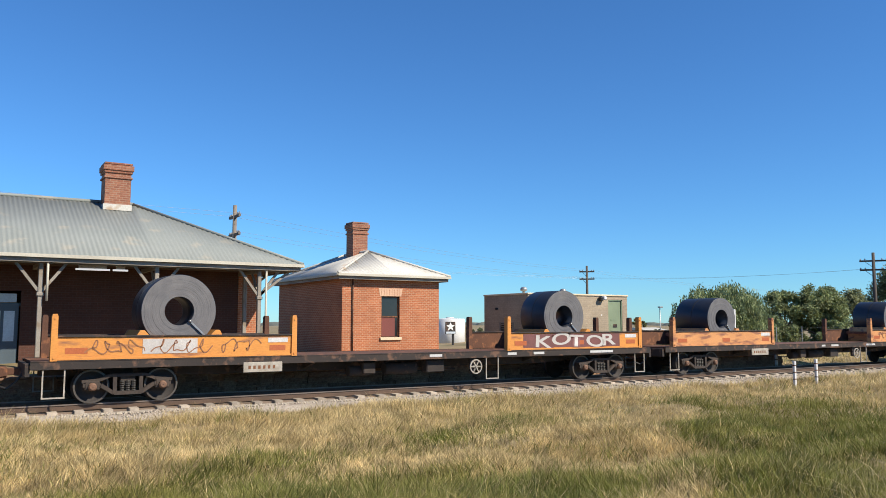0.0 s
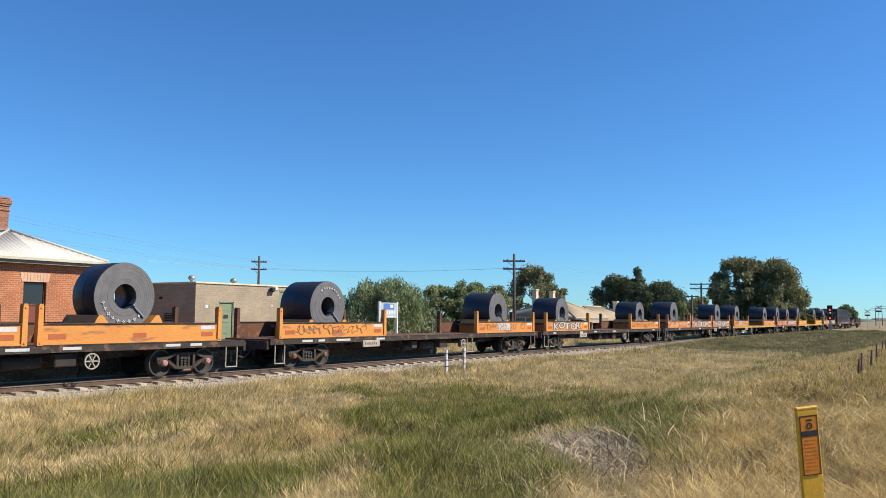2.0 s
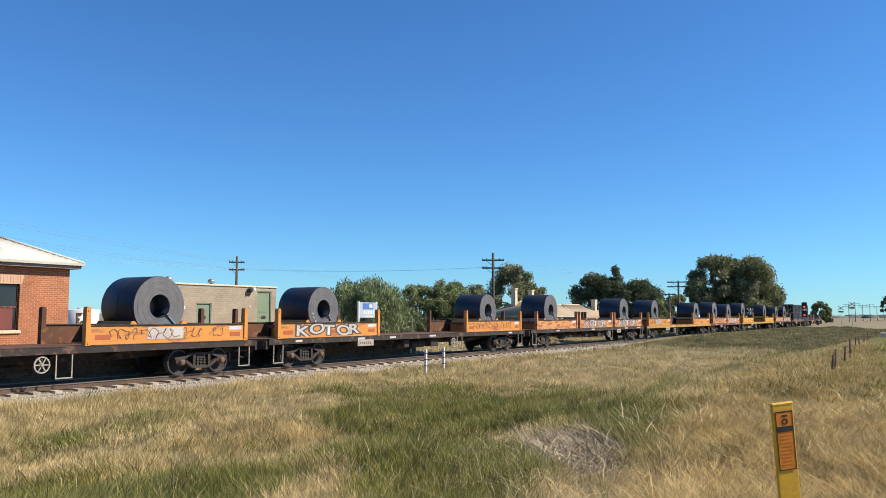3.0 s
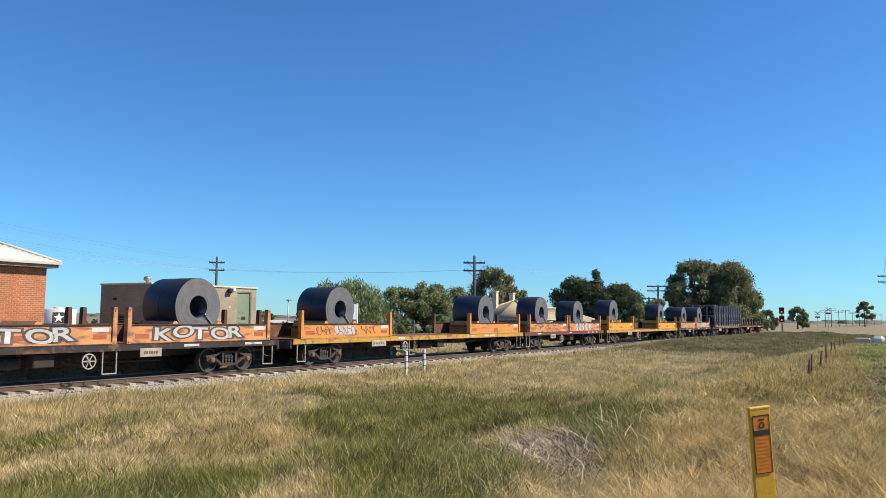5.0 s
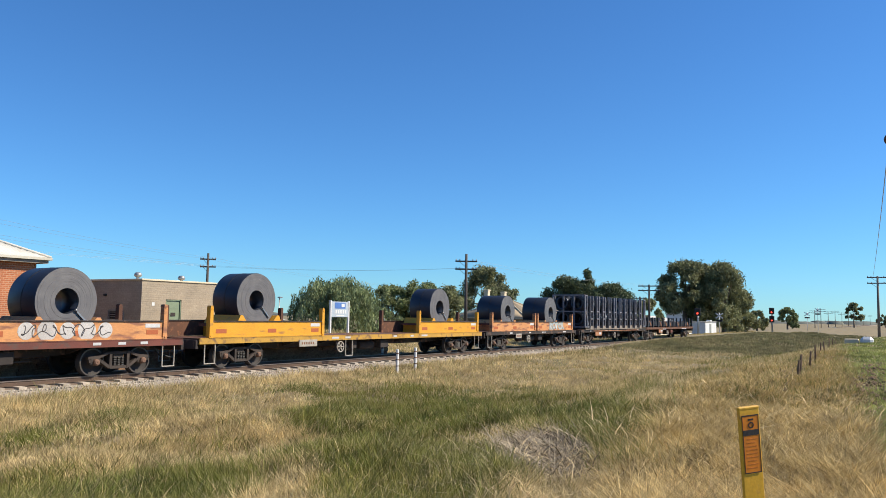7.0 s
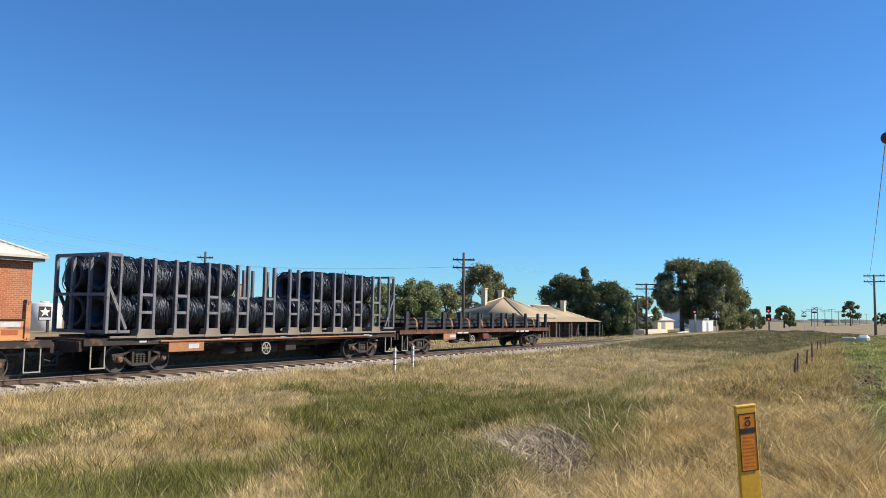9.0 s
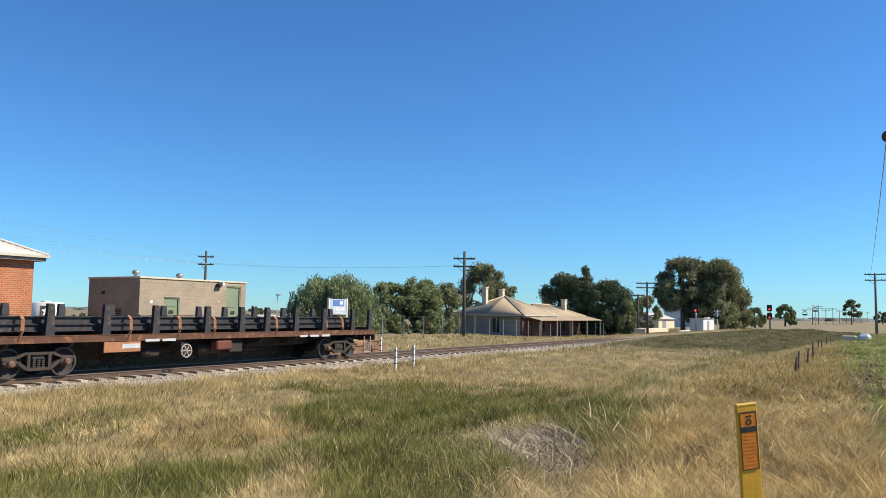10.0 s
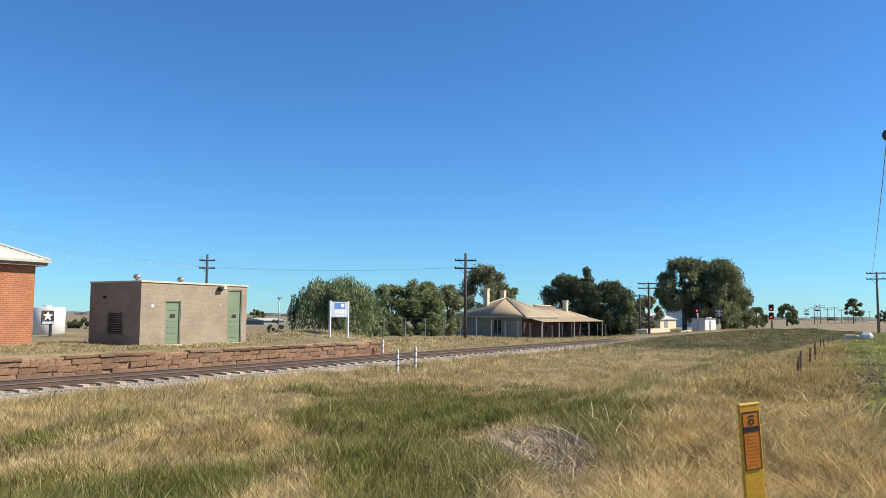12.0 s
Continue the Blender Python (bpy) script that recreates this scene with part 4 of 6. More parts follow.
# ---- corrugated hip roofs ----
def corrugated(eave_a, eave_b, top_a, top_b, pitch=0.17, depth=0.013):
    """A roof plane of corrugated sheet: waves run up the slope between an eave and a ridge."""
    ea, eb, ta, tb = Vector(eave_a), Vector(eave_b), Vector(top_a), Vector(top_b)
    run = (eb - ea)
    L = run.length
    u = run.normalized()
    up = (ta - ea) - u * (ta - ea).dot(u)
    H = up.length
    w = up.normalized()
    nrm = u.cross(w).normalized()
    if nrm.z < 0:
        nrm = -nrm
    sa, sb = (ta - ea).dot(u), (tb - ea).dot(u)
    n = max(2, int(L / pitch) * 4)
    bm = bmesh.new()
    prev = None
    for i in range(n + 1):
        s = L * i / n
        lim = H
        if sa > 1e-6:
            lim = min(lim, H * s / sa)
        if L - sb > 1e-6:
            lim = min(lim, H * (L - s) / (L - sb))
        d = nrm * depth * math.sin(s / pitch * 2 * math.pi)
        a, b = bm.verts.new(ea + u * s + d), bm.verts.new(ea + u * s + w * max(lim, 0.002) + d)
        if prev:
            f = bm.faces.new((prev[0], a, b, prev[1]))
            f.smooth = True
            if f.normal.dot(nrm) < 0:
                f.normal_flip()
        prev = (a, b)
    bm.normal_update()
    bmesh.ops.solidify(bm, geom=list(bm.faces), thickness=0.006)
    return bm


def hip_roof(parent, x0, y0, x1, y1, ze, zr, material, edge_mat, pitch=0.17):
    """Hip roof over a rectangle: the ridge runs along the longer side."""
    h = min(x1 - x0, y1 - y0) / 2
    if x1 - x0 >= y1 - y0:
        ra, rb = (x0 + h, (y0 + y1) / 2, zr), (x1 - h, (y0 + y1) / 2, zr)
        planes = (((x0, y0), (x1, y0), ra, rb), ((x1, y0), (x1, y1), rb, rb), ((x1, y1), (x0, y1), rb, ra), ((x0, y1), (x0, y0), ra, ra))
    else:
        ra, rb = ((x0 + x1) / 2, y0 + h, zr), ((x0 + x1) / 2, y1 - h, zr)
        planes = (((x0, y0), (x1, y0), ra, ra), ((x1, y0), (x1, y1), ra, rb), ((x1, y1), (x0, y1), rb, rb), ((x0, y1), (x0, y0), rb, ra))
    roof = None
    for a, b, ta, tb in planes:
        ob = part("roof_plane", corrugated((*a, ze), (*b, ze), ta, tb, pitch), material, parent)
        roof = roof or ob
    for c in ((x0, y0), (x1, y0), (x1, y1), (x0, y1)):
        r = ra if (Vector(ra) - Vector((*c, zr))).length < (Vector(rb) - Vector((*c, zr))).length else rb
        part("hip_capping", tube((*c, ze + 0.02), (r[0], r[1], r[2] + 0.03), 0.06, 8), edge_mat, parent)
    if (Vector(ra) - Vector(rb)).length > 0.1:
        part("ridge_capping", tube((ra[0], ra[1], ra[2] + 0.03), (rb[0], rb[1], rb[2] + 0.03), 0.07, 8), edge_mat, parent)
    for a, b in (((x0, y0), (x1, y0)), ((x1, y0), (x1, y1)), ((x1, y1), (x0, y1)), ((x0, y1), (x0, y0))):
        part("gutter", bar((*a, ze - 0.05), (*b, ze - 0.05), 0.11, 0.11), M_GUTTER, parent)
        part("fascia", bar((a[0] + 0.09 * (1 if a[0] == x0 else -1), a[1] + 0.09 * (1 if a[1] == y0 else -1), ze - 0.15), (b[0] + 0.09 * (1 if b[0] == x0 else -1), b[1] + 0.09 * (1 if b[1] == y0 else -1), ze - 0.15), 0.04, 0.2), M_TIMBER, parent)
    return ra, rb


def chimney(parent, cx, cy, z0, z1, wx, wy, material):
    c = part("chimney", bx(cx - wx / 2, cy - wy / 2, z0, cx + wx / 2, cy + wy / 2, z1 - 0.05), material, parent, "corbelled red brick chimney")
    for z, o, h in ((z1 - 0.62, 0.05, 0.09), (z1 - 0.40, 0.05, 0.10), (z1 - 0.30, 0.09, 0.22), (z1 - 0.06, 0.04, 0.08)):
        part("corbel_course", bx(cx - wx / 2 - o, cy - wy / 2 - o, z, cx + wx / 2 + o, cy + wy / 2 + o, z + h, 0.015), material, c)
    part("flashing", bx(cx - wx / 2 - 0.05, cy - wy / 2 - 0.05, z0 + 0.1, cx + wx / 2 + 0.05, cy + wy / 2 + 0.05, z0 + 0.34), M_TIN, c, "pale metal flashing")


def wall_with_openings(parent, name, axis, at, thick, a, b, z0, z1, openings, material):
    """A wall along axis from a to b, cut through by openings (start, end, low, high)."""
    bm = bmesh.new()
    cuts = sorted({a, b, *[o[0] for o in openings], *[o[1] for o in openings]})
    for s, e in zip(cuts, cuts[1:]):
        holes = sorted((o[2], o[3]) for o in openings if o[0] <= s + 1e-6 and o[1] >= e - 1e-6)
        z = z0
        for lo, hi in holes + [(z1, z1)]:
            if lo - z > 1e-4:
                if axis == "x":
                    bx(s, at, z, e, at + thick, lo, 0, bm)
                else:
                    bx(at, s, z, at + thick, e, lo, 0, bm)
            z = hi
    bmesh.ops.remove_doubles(bm, verts=bm.verts, dist=1e-4)
    return part(name, bm, material, parent)


def station():
    s = thing("station_building", "brick railway station under a wide grey hip roof with verandah", "station")
    z0 = 0.66
    hip_roof(s, -16.0, 28.2, 11.35, 38.8, 4.40, 6.97, M_GREYTIN, M_GREYTIN, 0.16)
    # Front wall in the darkened brick: the verandah's shade is in its colour.
    fr = wall_with_openings(s, "front_wall", "x", 31.0, 0.3, -13.5, 10.0, z0, 4.45, [(0.95, 2.05, z0, 3.30), (-4.2, -3.1, z0, 3.3), (-8, -6.9, 1.6, 3.3)], M_SHADEBRICK)
    wall_with_openings(s, "end_wall", "y", 9.7, 0.3, 31.3, 36.8, z0, 4.45, [], M_BRICK)
    wall_with_openings(s, "end_wall", "y", -13.5, 0.3, 31.3, 36.8, z0, 4.45, [], M_BRICK)
    wall_with_openings(s, "back_wall", "x", 36.5, 0.3, -13.2, 9.7, z0, 4.45, [], M_BRICK)
    # Added piece in undarkened brick, for the sunlit patch at the wall's end.
    part("corner_pier", bx(9.72, 30.96, z0, 10.5, 31.29, 4.45), M_BRICK, s, "sunlit end of the red brick front wall")
    # Ceiling colour already holds the gloom under the roof.
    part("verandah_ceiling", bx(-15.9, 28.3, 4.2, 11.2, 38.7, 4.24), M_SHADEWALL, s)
    d = part("front_door", bx(1.0, 31.12, z0, 2.0, 31.18, 2.78), M_BLUEFRAME, s, "blue-grey panelled door with pale panes")
    for x0, x1, a, b in ((1.12, 1.45, 1.55, 2.6), (1.55, 1.88, 1.55, 2.6), (1.08, 1.92, 2.9, 3.2)):
        part("pane", bx(x0, 31.10, a, x1, 31.115, b), M_PALEPANE, d)
    part("door_rail", bx(1.0, 31.11, 2.05, 2.0, 31.13, 2.1), M_BLUEFRAME, d)
    part("transom", bx(0.95, 31.1, 2.78, 2.05, 31.2, 2.88), M_BLUEFRAME, s)
    for x in (-12.5, -8.8, -5.1, -1.4, 2.42, 6.05, 9.75):
        p = part("verandah_post", bx(x - 0.07, 28.5, z0, x + 0.07, 28.64, 4.25, 0.015), M_TIMBER, s, "flaking white timber post")
        part("post_capital", bx(x - 0.11, 28.46, 3.05, x + 0.11, 28.68, 3.17, 0.02), M_TIMBER, p)
        for dx in (-1, 1):
            part("post_brace", bar((x, 28.57, 3.15), (x + dx * 0.75, 28.57, 4.15), 0.07, 0.09), M_TIMBER, p)
        part("post_brace", bar((x, 28.57, 3.15), (x, 29.5, 4.15), 0.07, 0.09), M_TIMBER, p)
        part("rafter_beam", bx(x - 0.06, 28.6, 4.05, x + 0.06, 31.0, 4.19), M_TIMBER, s)
    part("verandah_plate", bx(-15.8, 28.52, 4.12, 11.0, 28.62, 4.245), M_TIMBER, s)
    for x in (10.55,):
        for y in (28.57, 31.0, 34, 37):
            part("end_brace", bar((9.75, y, 3.2), (11.0, y, 4.2), 0.07, 0.09), M_TIMBER, s)
    for x in (9.75,):
        part("verandah_post", bx(x - 0.07, 30.2, z0, x + 0.07, 30.34, 4.2, 0.015), M_TIMBER, s)
    part("downpipe", tube((9.95, 28.35, 0.66), (9.95, 28.35, 4.3), 0.04, 8), M_GUTTER, s)
    part("downpipe", tube((2.6, 28.35, 2.9), (2.6, 28.35, 4.3), 0.04, 8), M_GUTTER, s)
    chimney(s, 5.35, 33.2, 6.5, 8.48, 0.96, 0.92, M_CHIMBRICK)
    chimney(s, -8.0, 33.2, 6.5, 8.48, 0.96, 0.92, M_CHIMBRICK)
    for x, w in ((3.55, 1.1), (4.75, 0.5)):
        f = thing("fluorescent_light", "white batten light under the verandah ceiling", "ceiling light", "verandah lights")
        part("batten", bx(x, 29.4, 4.0, x + w, 29.5, 4.06, 0.01), M_TUBE, f)
        part("bracket", bx(x + 0.1, 29.42, 4.06, x + w - 0.1, 29.5, 4.2), M_WHITE, f)


station()


def hut():
    h = thing("lamp_room", "small square red brick building with pale iron hip roof", "brick hut")
    x0, x1, y0, y1, z0, z1 = 15.33, 20.6, 33.28, 41.3, 0.60, 4.36
    wx = (17.38, 18.37)
    wall_with_openings(h, "front_wall", "x", y0, 0.25, x0, x1, z0, z1, [(wx[0], wx[1], 1.5, 3.46)], M_BRICK)
    wall_with_openings(h, "side_wall", "y", x0, 0.25, y0 + 0.25, y1, z0, z1, [], M_BRICK)
    wall_with_openings(h, "side_wall", "y", x1 - 0.25, 0.25, y0 + 0.25, y1, z0, z1, [], M_BRICK)
    wall_with_openings(h, "back_wall", "x", y1, 0.25, x0, x1, z0, z1, [], M_BRICK)
    part("plinth", bx(x0 - 0.05, y0 - 0.05, 0.5, x1 + 0.05, y0 - 0.002, 0.80, 0.01), M_COPING, h)
    hip_roof(h, x0 - 0.42, y0 - 0.42, x1 + 0.42, y1 + 0.42, z1 + 0.1, 5.82, M_TIN, M_TIN, 0.2)
    part("eave_lining", bx(x0 - 0.3, y0 - 0.3, z1, x1 + 0.3, y1 + 0.3, z1 + 0.04), M_GUTTER, h)
    chimney(h, 17.95, 37.2, 5.2, 7.42, 0.84, 0.8, M_CHIMBRICK)
    w = part("window", bx(wx[0], y0 + 0.13, 1.5, wx[1], y0 + 0.16, 3.46), M_GLASS, h, "sash window with a drawn brown blind")
    part("window_sill", bx(wx[0] - 0.08, y0 - 0.09, 1.36, wx[1] + 0.08, y0 + 0.12, 1.5, 0.015), M_CREAM, w, "cream painted sill")
    part("lintel", slab([(wx[0] - 0.08, 3.46), (wx[1] + 0.08, 3.46), (wx[1] + 0.16, 3.84), (wx[0] - 0.16, 3.84)], "y", y0 - 0.012, y0 + 0.1), M_LINTEL, w, "pale painted brick lintel")
    for x in np.linspace(wx[0], wx[1], 8):
        part("lintel_joint", bx(x - 0.008, y0 - 0.016, 3.5, x + 0.008, y0 - 0.012, 3.8), M_BRICK, w)
    part("blind", bx(wx[0] + 0.06, y0 + 0.115, 1.55, wx[1] - 0.2, y0 + 0.125, 2.45), M_BLIND, w, "lowered maroon blind")
    for a, b, c, d in ((wx[0], wx[0] + 0.06, 1.5, 3.46), (wx[1] - 0.06, wx[1], 1.5, 3.46), (wx[0], wx[1], 3.4, 3.46), (wx[0], wx[1], 2.45, 2.52), (wx[0], wx[1], 1.5, 1.55)):
        part("sash_bar", bx(a, y0 + 0.09, c, b, y0 + 0.13, d), M_RUST, w)
    part("downpipe", tube((15.85, y0 - 0.06, 0.7), (15.85, y0 - 0.06, 4.3), 0.035, 8), M_RUST, h)


hut()


def relay_room():
    r = thing("relay_room", "flat-roofed tan masonry equipment building on the platform", "equipment building")
    x0, x1, y0, y1, z0, z1 = 23.52, 30.12, 29.85, 33.3, 0.58, 3.56
    wall_with_openings(r, "front_wall", "x", y0, 0.2, x0, x1, z0, z1, [(24.89, 25.8, z0, 2.73), (28.77, 29.76, z0, 3.38)], M_TAN)
    wall_with_openings(r, "side_wall", "y", x0, 0.2, y0 + 0.2, y1, z0, z1, [(31.05, 32.1, 1.18, 2.17)], M_TAN)
    wall_with_openings(r, "side_wall", "y", x1 - 0.2, 0.2, y0 + 0.2, y1, z0, z1, [], M_TAN)
    wall_with_openings(r, "back_wall", "x", y1, 0.2, x0, x1, z0, z1, [], M_TAN)
    part("roof_slab", bx(x0 - 0.05, y0 - 0.05, z1, x1 + 0.05, y1 + 0.22, z1 + 0.08, 0.01), M_CREAM, r)
    for a, b, top in ((24.89, 25.8, 2.73), (28.77, 29.76, 3.38)):
        d = part("door", bx(a + 0.05, y0 + 0.07, z0, b - 0.05, y0 + 0.12, top - 0.05, 0.01), M_DOOR, r, "green steel door")
        for q in ((a, a + 0.05, z0, top), (b - 0.05, b, z0, top), (a, b, top - 0.05, top)):
            part("door_frame", bx(q[0], y0 + 0.02, q[2], q[1], y0 + 0.14, q[3]), M_DOOR, d)
        for k in range(6):
            part("door_rib", bx(a + 0.22, y0 + 0.055, 0.95 + k * 0.27, b - 0.22, y0 + 0.07, 1.02 + k * 0.27), M_DOOR, d)
        part("door_sign", bx((a + b) / 2 - 0.12, y0 + 0.05, 1.95, (a + b) / 2 + 0.16, y0 + 0.054, 2.12), M_FRAME, d)
        part("door_step", bx(a - 0.05, y0 - 0.12, 0.58, b + 0.05, y0 - 0.002, 0.70), M_CREAM, r)
    part("notice", bx(24.1, y0 - 0.008, 2.42, 24.25, y0 - 0.002, 2.58), M_WHITE, r)
    part("notice", bx(28.25, y0 - 0.008, 2.55, 28.33, y0 - 0.002, 2.62), M_WHITE, r)
    lv = part("louvre_frame", bx(x0 + 0.05, 31.06, 1.19, x0 + 0.08, 32.09, 2.16), M_FRAME, r)
    for q in ((31.0, 31.06, 1.13, 2.22), (32.09, 32.15, 1.13, 2.22), (31.06, 32.09, 1.13, 1.19), (31.06, 32.09, 2.16, 2.22)):
        part("louvre_border", bx(x0 - 0.03, q[0], q[2], x0 + 0.02, q[1], q[3]), M_TIMBER, lv, "pale timber border")
    part("pipe_outlet", tube((x0 - 0.12, 32.35, 2.9), (x0 + 0.02, 32.35, 2.9), 0.06, 10), M_BLACK, r)
    for k in range(9):
        part("louvre_slat", bar((x0 + 0.01, 31.06, 1.24 + k * 0.108), (x0 + 0.01, 32.09, 1.24 + k * 0.108), 0.05, 0.035), M_TIMBER, lv)
    for x, y in ((23.9, 30.65), (26.9, 31.2)):
        v = thing("roof_ventilator", "round galvanised roof ventilator on the flat roof", "ventilator", "roof ventilators")
        part("stem", tube((x, y, z1 + 0.06), (x, y, z1 + 0.25), 0.07, 12), M_GREYMETAL, v)
        part("cowl", spun([(0.16, 0.01), (0.16, 0.10), (0.2, 0.17), (0.30, 0.17), (0.37, 0.10), (0.38, 0.01)], "z", (x, y, z1 + 0.02), 16, None, True), M_GREYMETAL, v)
    fl = thing("wall_floodlight", "small white floodlight on the building wall", "wall light")
    part("lamp_body", bx(28.22, y0 - 0.3, 3.36, 28.42, y0 - 0.08, 3.54, 0.03), M_WHITE, fl)
    part("bracket", bx(28.29, y0 - 0.1, 3.3, 28.35, y0 + 0.0, 3.5), M_BLACK, fl)
    part("shade", bx(28.05, y0 - 0.25, 3.30, 28.19, y0 - 0.02, 3.5, 0.03), M_BLACK, fl)


relay_room()


def station_sign():
    s = thing("station_sign", "blue and white station name board on two white posts", "station sign")
    y = 30.0
    for x in (37.2, 38.95):
        part("post", bx(x - 0.06, y - 0.06, 0.3, x + 0.06, y + 0.06, 2.98, 0.01), M_WHITE, s)
    b = part("board", bx(37.27, y - 0.05, 1.98, 38.88, y - 0.02, 2.92, 0.008), M_SIGNGREY, s)
    part("blue_field", bx(37.55, y - 0.056, 2.5, 38.6, y - 0.05, 2.87), M_BLUE, b)
    part("emblem", bx(38.2, y - 0.062, 2.6, 38.5, y - 0.056, 2.8), M_WHITE, b)
    for k in range(5):
        part("name_bar", bx(37.62 + k * 0.23, y - 0.057, 2.2, 37.62 + k * 0.23 + 0.15, y - 0.05, 2.42), M_WHITE, b)
    part("name_bar", bx(37.7, y - 0.057, 2.05, 38.5, y - 0.05, 2.11), M_WHITE, b)


station_sign()


def tank_and_sign():
    t = thing("white_tank", "white upright cylindrical tank behind the platform", "tank")
    part("shell", spun([(0.0, 0.01), (0.0, 1.15), (2.46, 1.15), (2.5, 1.1), (2.56, 0.01)], "z", (32.3, 50.6, 0.0), 36, None, True), M_WHITE, t)
    part("lid", tube((32.3, 50.6, 2.5), (32.3, 50.6, 2.62), 0.3, 16), M_WHITE, t)
    s = thing("fuel_sign", "black and white emblem board on a dark post", "sign")
    part("post", bx(29.08, 45.2, 0.2, 29.22, 45.3, 1.5), M_BLACK, s)
    b = part("board", bx(28.48, 45.15, 1.42, 29.3, 45.2, 2.27, 0.02), M_FRAME, s)
    part("name_strip", bx(28.52, 45.135, 1.46, 29.26, 45.15, 1.6), M_SIGNGREY, b)
    part("emblem", slab([(28.55, 2.02), (28.78, 2.05), (28.88, 2.24), (28.98, 2.05), (29.22, 2.02), (29.02, 1.88), (29.1, 1.66), (28.88, 1.8), (28.66, 1.66), (28.74, 1.88)], "y", 45.135, 45.15), M_WHITE, b)



tank_and_sign()


# ---- poles and wires ----
def power_pole(x, y, z0, top, arms, material, arm=2.2, yaw=0, group="telegraph poles"):
    p = thing("telegraph_pole", "weathered timber pole with cross-arms and insulators", "utility pole", group, pose(x, y, 0, 0, 0, yaw))
    part("pole", tube((0, 0, z0), (0, 0, top), 0.16, 10, 0.10), material, p)
    for z in arms:
        a = part("cross_arm", bx(-0.06, -arm / 2, z - 0.06, 0.06, arm / 2, z + 0.06), material, p)
        part("arm_brace", bar((0.07, 0.0, z - 0.5), (0.07, arm * 0.3, z - 0.04), 0.03, 0.03), material, p)
        for k in (-0.46, -0.3, 0.3, 0.46):
            part("insulator", spun([(0.0, 0.005), (0.0, 0.035), (0.06, 0.05), (0.1, 0.035), (0.13, 0.005)], "z", (0, k * arm, z + 0.06), 8), M_GREYMETAL, a)
    return p


def wire(a, b, sag, name="overhead_wire", r=0.0055):
    a, b = Vector(a), Vector(b)
    bm = bmesh.new()
    n, seg = 14, 5
    rings = []
    side = (b - a).cross(Vector((0, 0, 1))).normalized()
    for i in range(n + 1):
        p = a.lerp(b, i / n) - Vector((0, 0, sag * 4 * (i / n) * (1 - i / n)))
        rings.append([bm.verts.new(p + (side * math.cos(k) + Vector((0, 0, 1)) * math.sin(k)) * r) for k in (2 * math.pi * j / seg for j in range(seg))])
    for i in range(n):
        for j in range(seg):
            bm.faces.new((rings[i][j], rings[i][(j + 1) % seg], rings[i + 1][(j + 1) % seg], rings[i + 1][j]))
    tagged(part(name, bm, M_GREYMETAL), "thin sagging wire between the timber poles", "wire", "overhead wires")


def poles():
    power_pole(50.65, 55.3, 0, 7.55, (7.0, 6.3), M_POLE, 1.4, 40)
    power_pole(12.3, 40.1, 0.3, 8.3, (7.7, 6.75), M_GREYPOLE, 1.7, 0)
    power_pole(56.3, 31.3, -0.2, 7.25, (6.65, 6.0), M_POLE, 1.8, 30)
    power_pole(91.3, 26.2, -0.4, 6.15, (5.98, 5.45), M_POLE, 2.5, 10)
    power_pole(97.0, 29.0, -0.6, 4.9, (4.7,), M_POLE, 1.4, 10)
    power_pole(98.0, 61.0, -0.6, 6.3, (6.1,), M_POLE, 2.4, 20)
    power_pole(100.0, 3.0, 0.2, 7.3, (7.15, 6.5), M_GREYPOLE, 2.1, 5, "roadside poles")
    for x, h in ((317, 6.2), (340, 7.0), (372, 6.5), (408, 7.2), (450, 6.8), (500, 7.5), (570, 7.5), (660, 7.8), (780, 8)):
        power_pole(x, 30.0, -0.6, h, (h - 0.3, h - 1.0), M_GREYPOLE, 3.4, 0, "far poles")
    for dy in (-0.7, 0.7):
        wire((12.3, 40.1 + dy, 7.8), (50.65, 55.3 + dy, 7.1), 0.35)
        wire((12.3, 40.1 + dy, 6.85), (50.65, 55.3 + dy, 6.4), 0.35)
        wire((-40, 28 + dy, 8.4), (12.3, 40.1 + dy, 7.8), 0.5)
        wire((50.65, 55.3 + dy, 7.1), (98, 61.0 + dy, 6.2), 0.5)
        wire((-5, 62 + dy, 7.9), (50.65, 55.3 + dy, 6.35), 0.3)
        wire((50.65, 55.3 + dy, 6.4), (56.3, 31.3 + dy, 6.1), 0.3)
        wire((56.3, 31.3 + dy, 6.7), (91.3, 26.2 + dy, 6.05), 0.3)
    lp = thing("light_pole", "slim grey yard light pole", "light pole")
    part("pole", tube((66.35, 60.8, -0.8), (66.35, 60.8, 3.9), 0.07, 8, 0.05), M_GREYMETAL, lp)
    part("lamp_head", bx(66.1, 60.55, 3.85, 66.6, 60.9, 4.0, 0.03), M_GREYMETAL, lp)
    wire((-30, -1.75, 7.3), (100, 3.45, 7.2), 0.75, r=0.014)
    m = thing("cable_marker", "dark round marker hanging on the overhead cable", "cable marker")
    part("ball", spun([(-0.13, 0.005), (-0.115, 0.07), (-0.05, 0.13), (0.05, 0.13), (0.115, 0.07), (0.13, 0.005)], "x", (20.6, 0.27, 6.40), 18, None, True), M_RUST, m)
    part("clamp", bar((20.6, 0.27, 6.52), (20.6, 0.27, 6.60), 0.04, 0.04), M_BLACK, m)


poles()


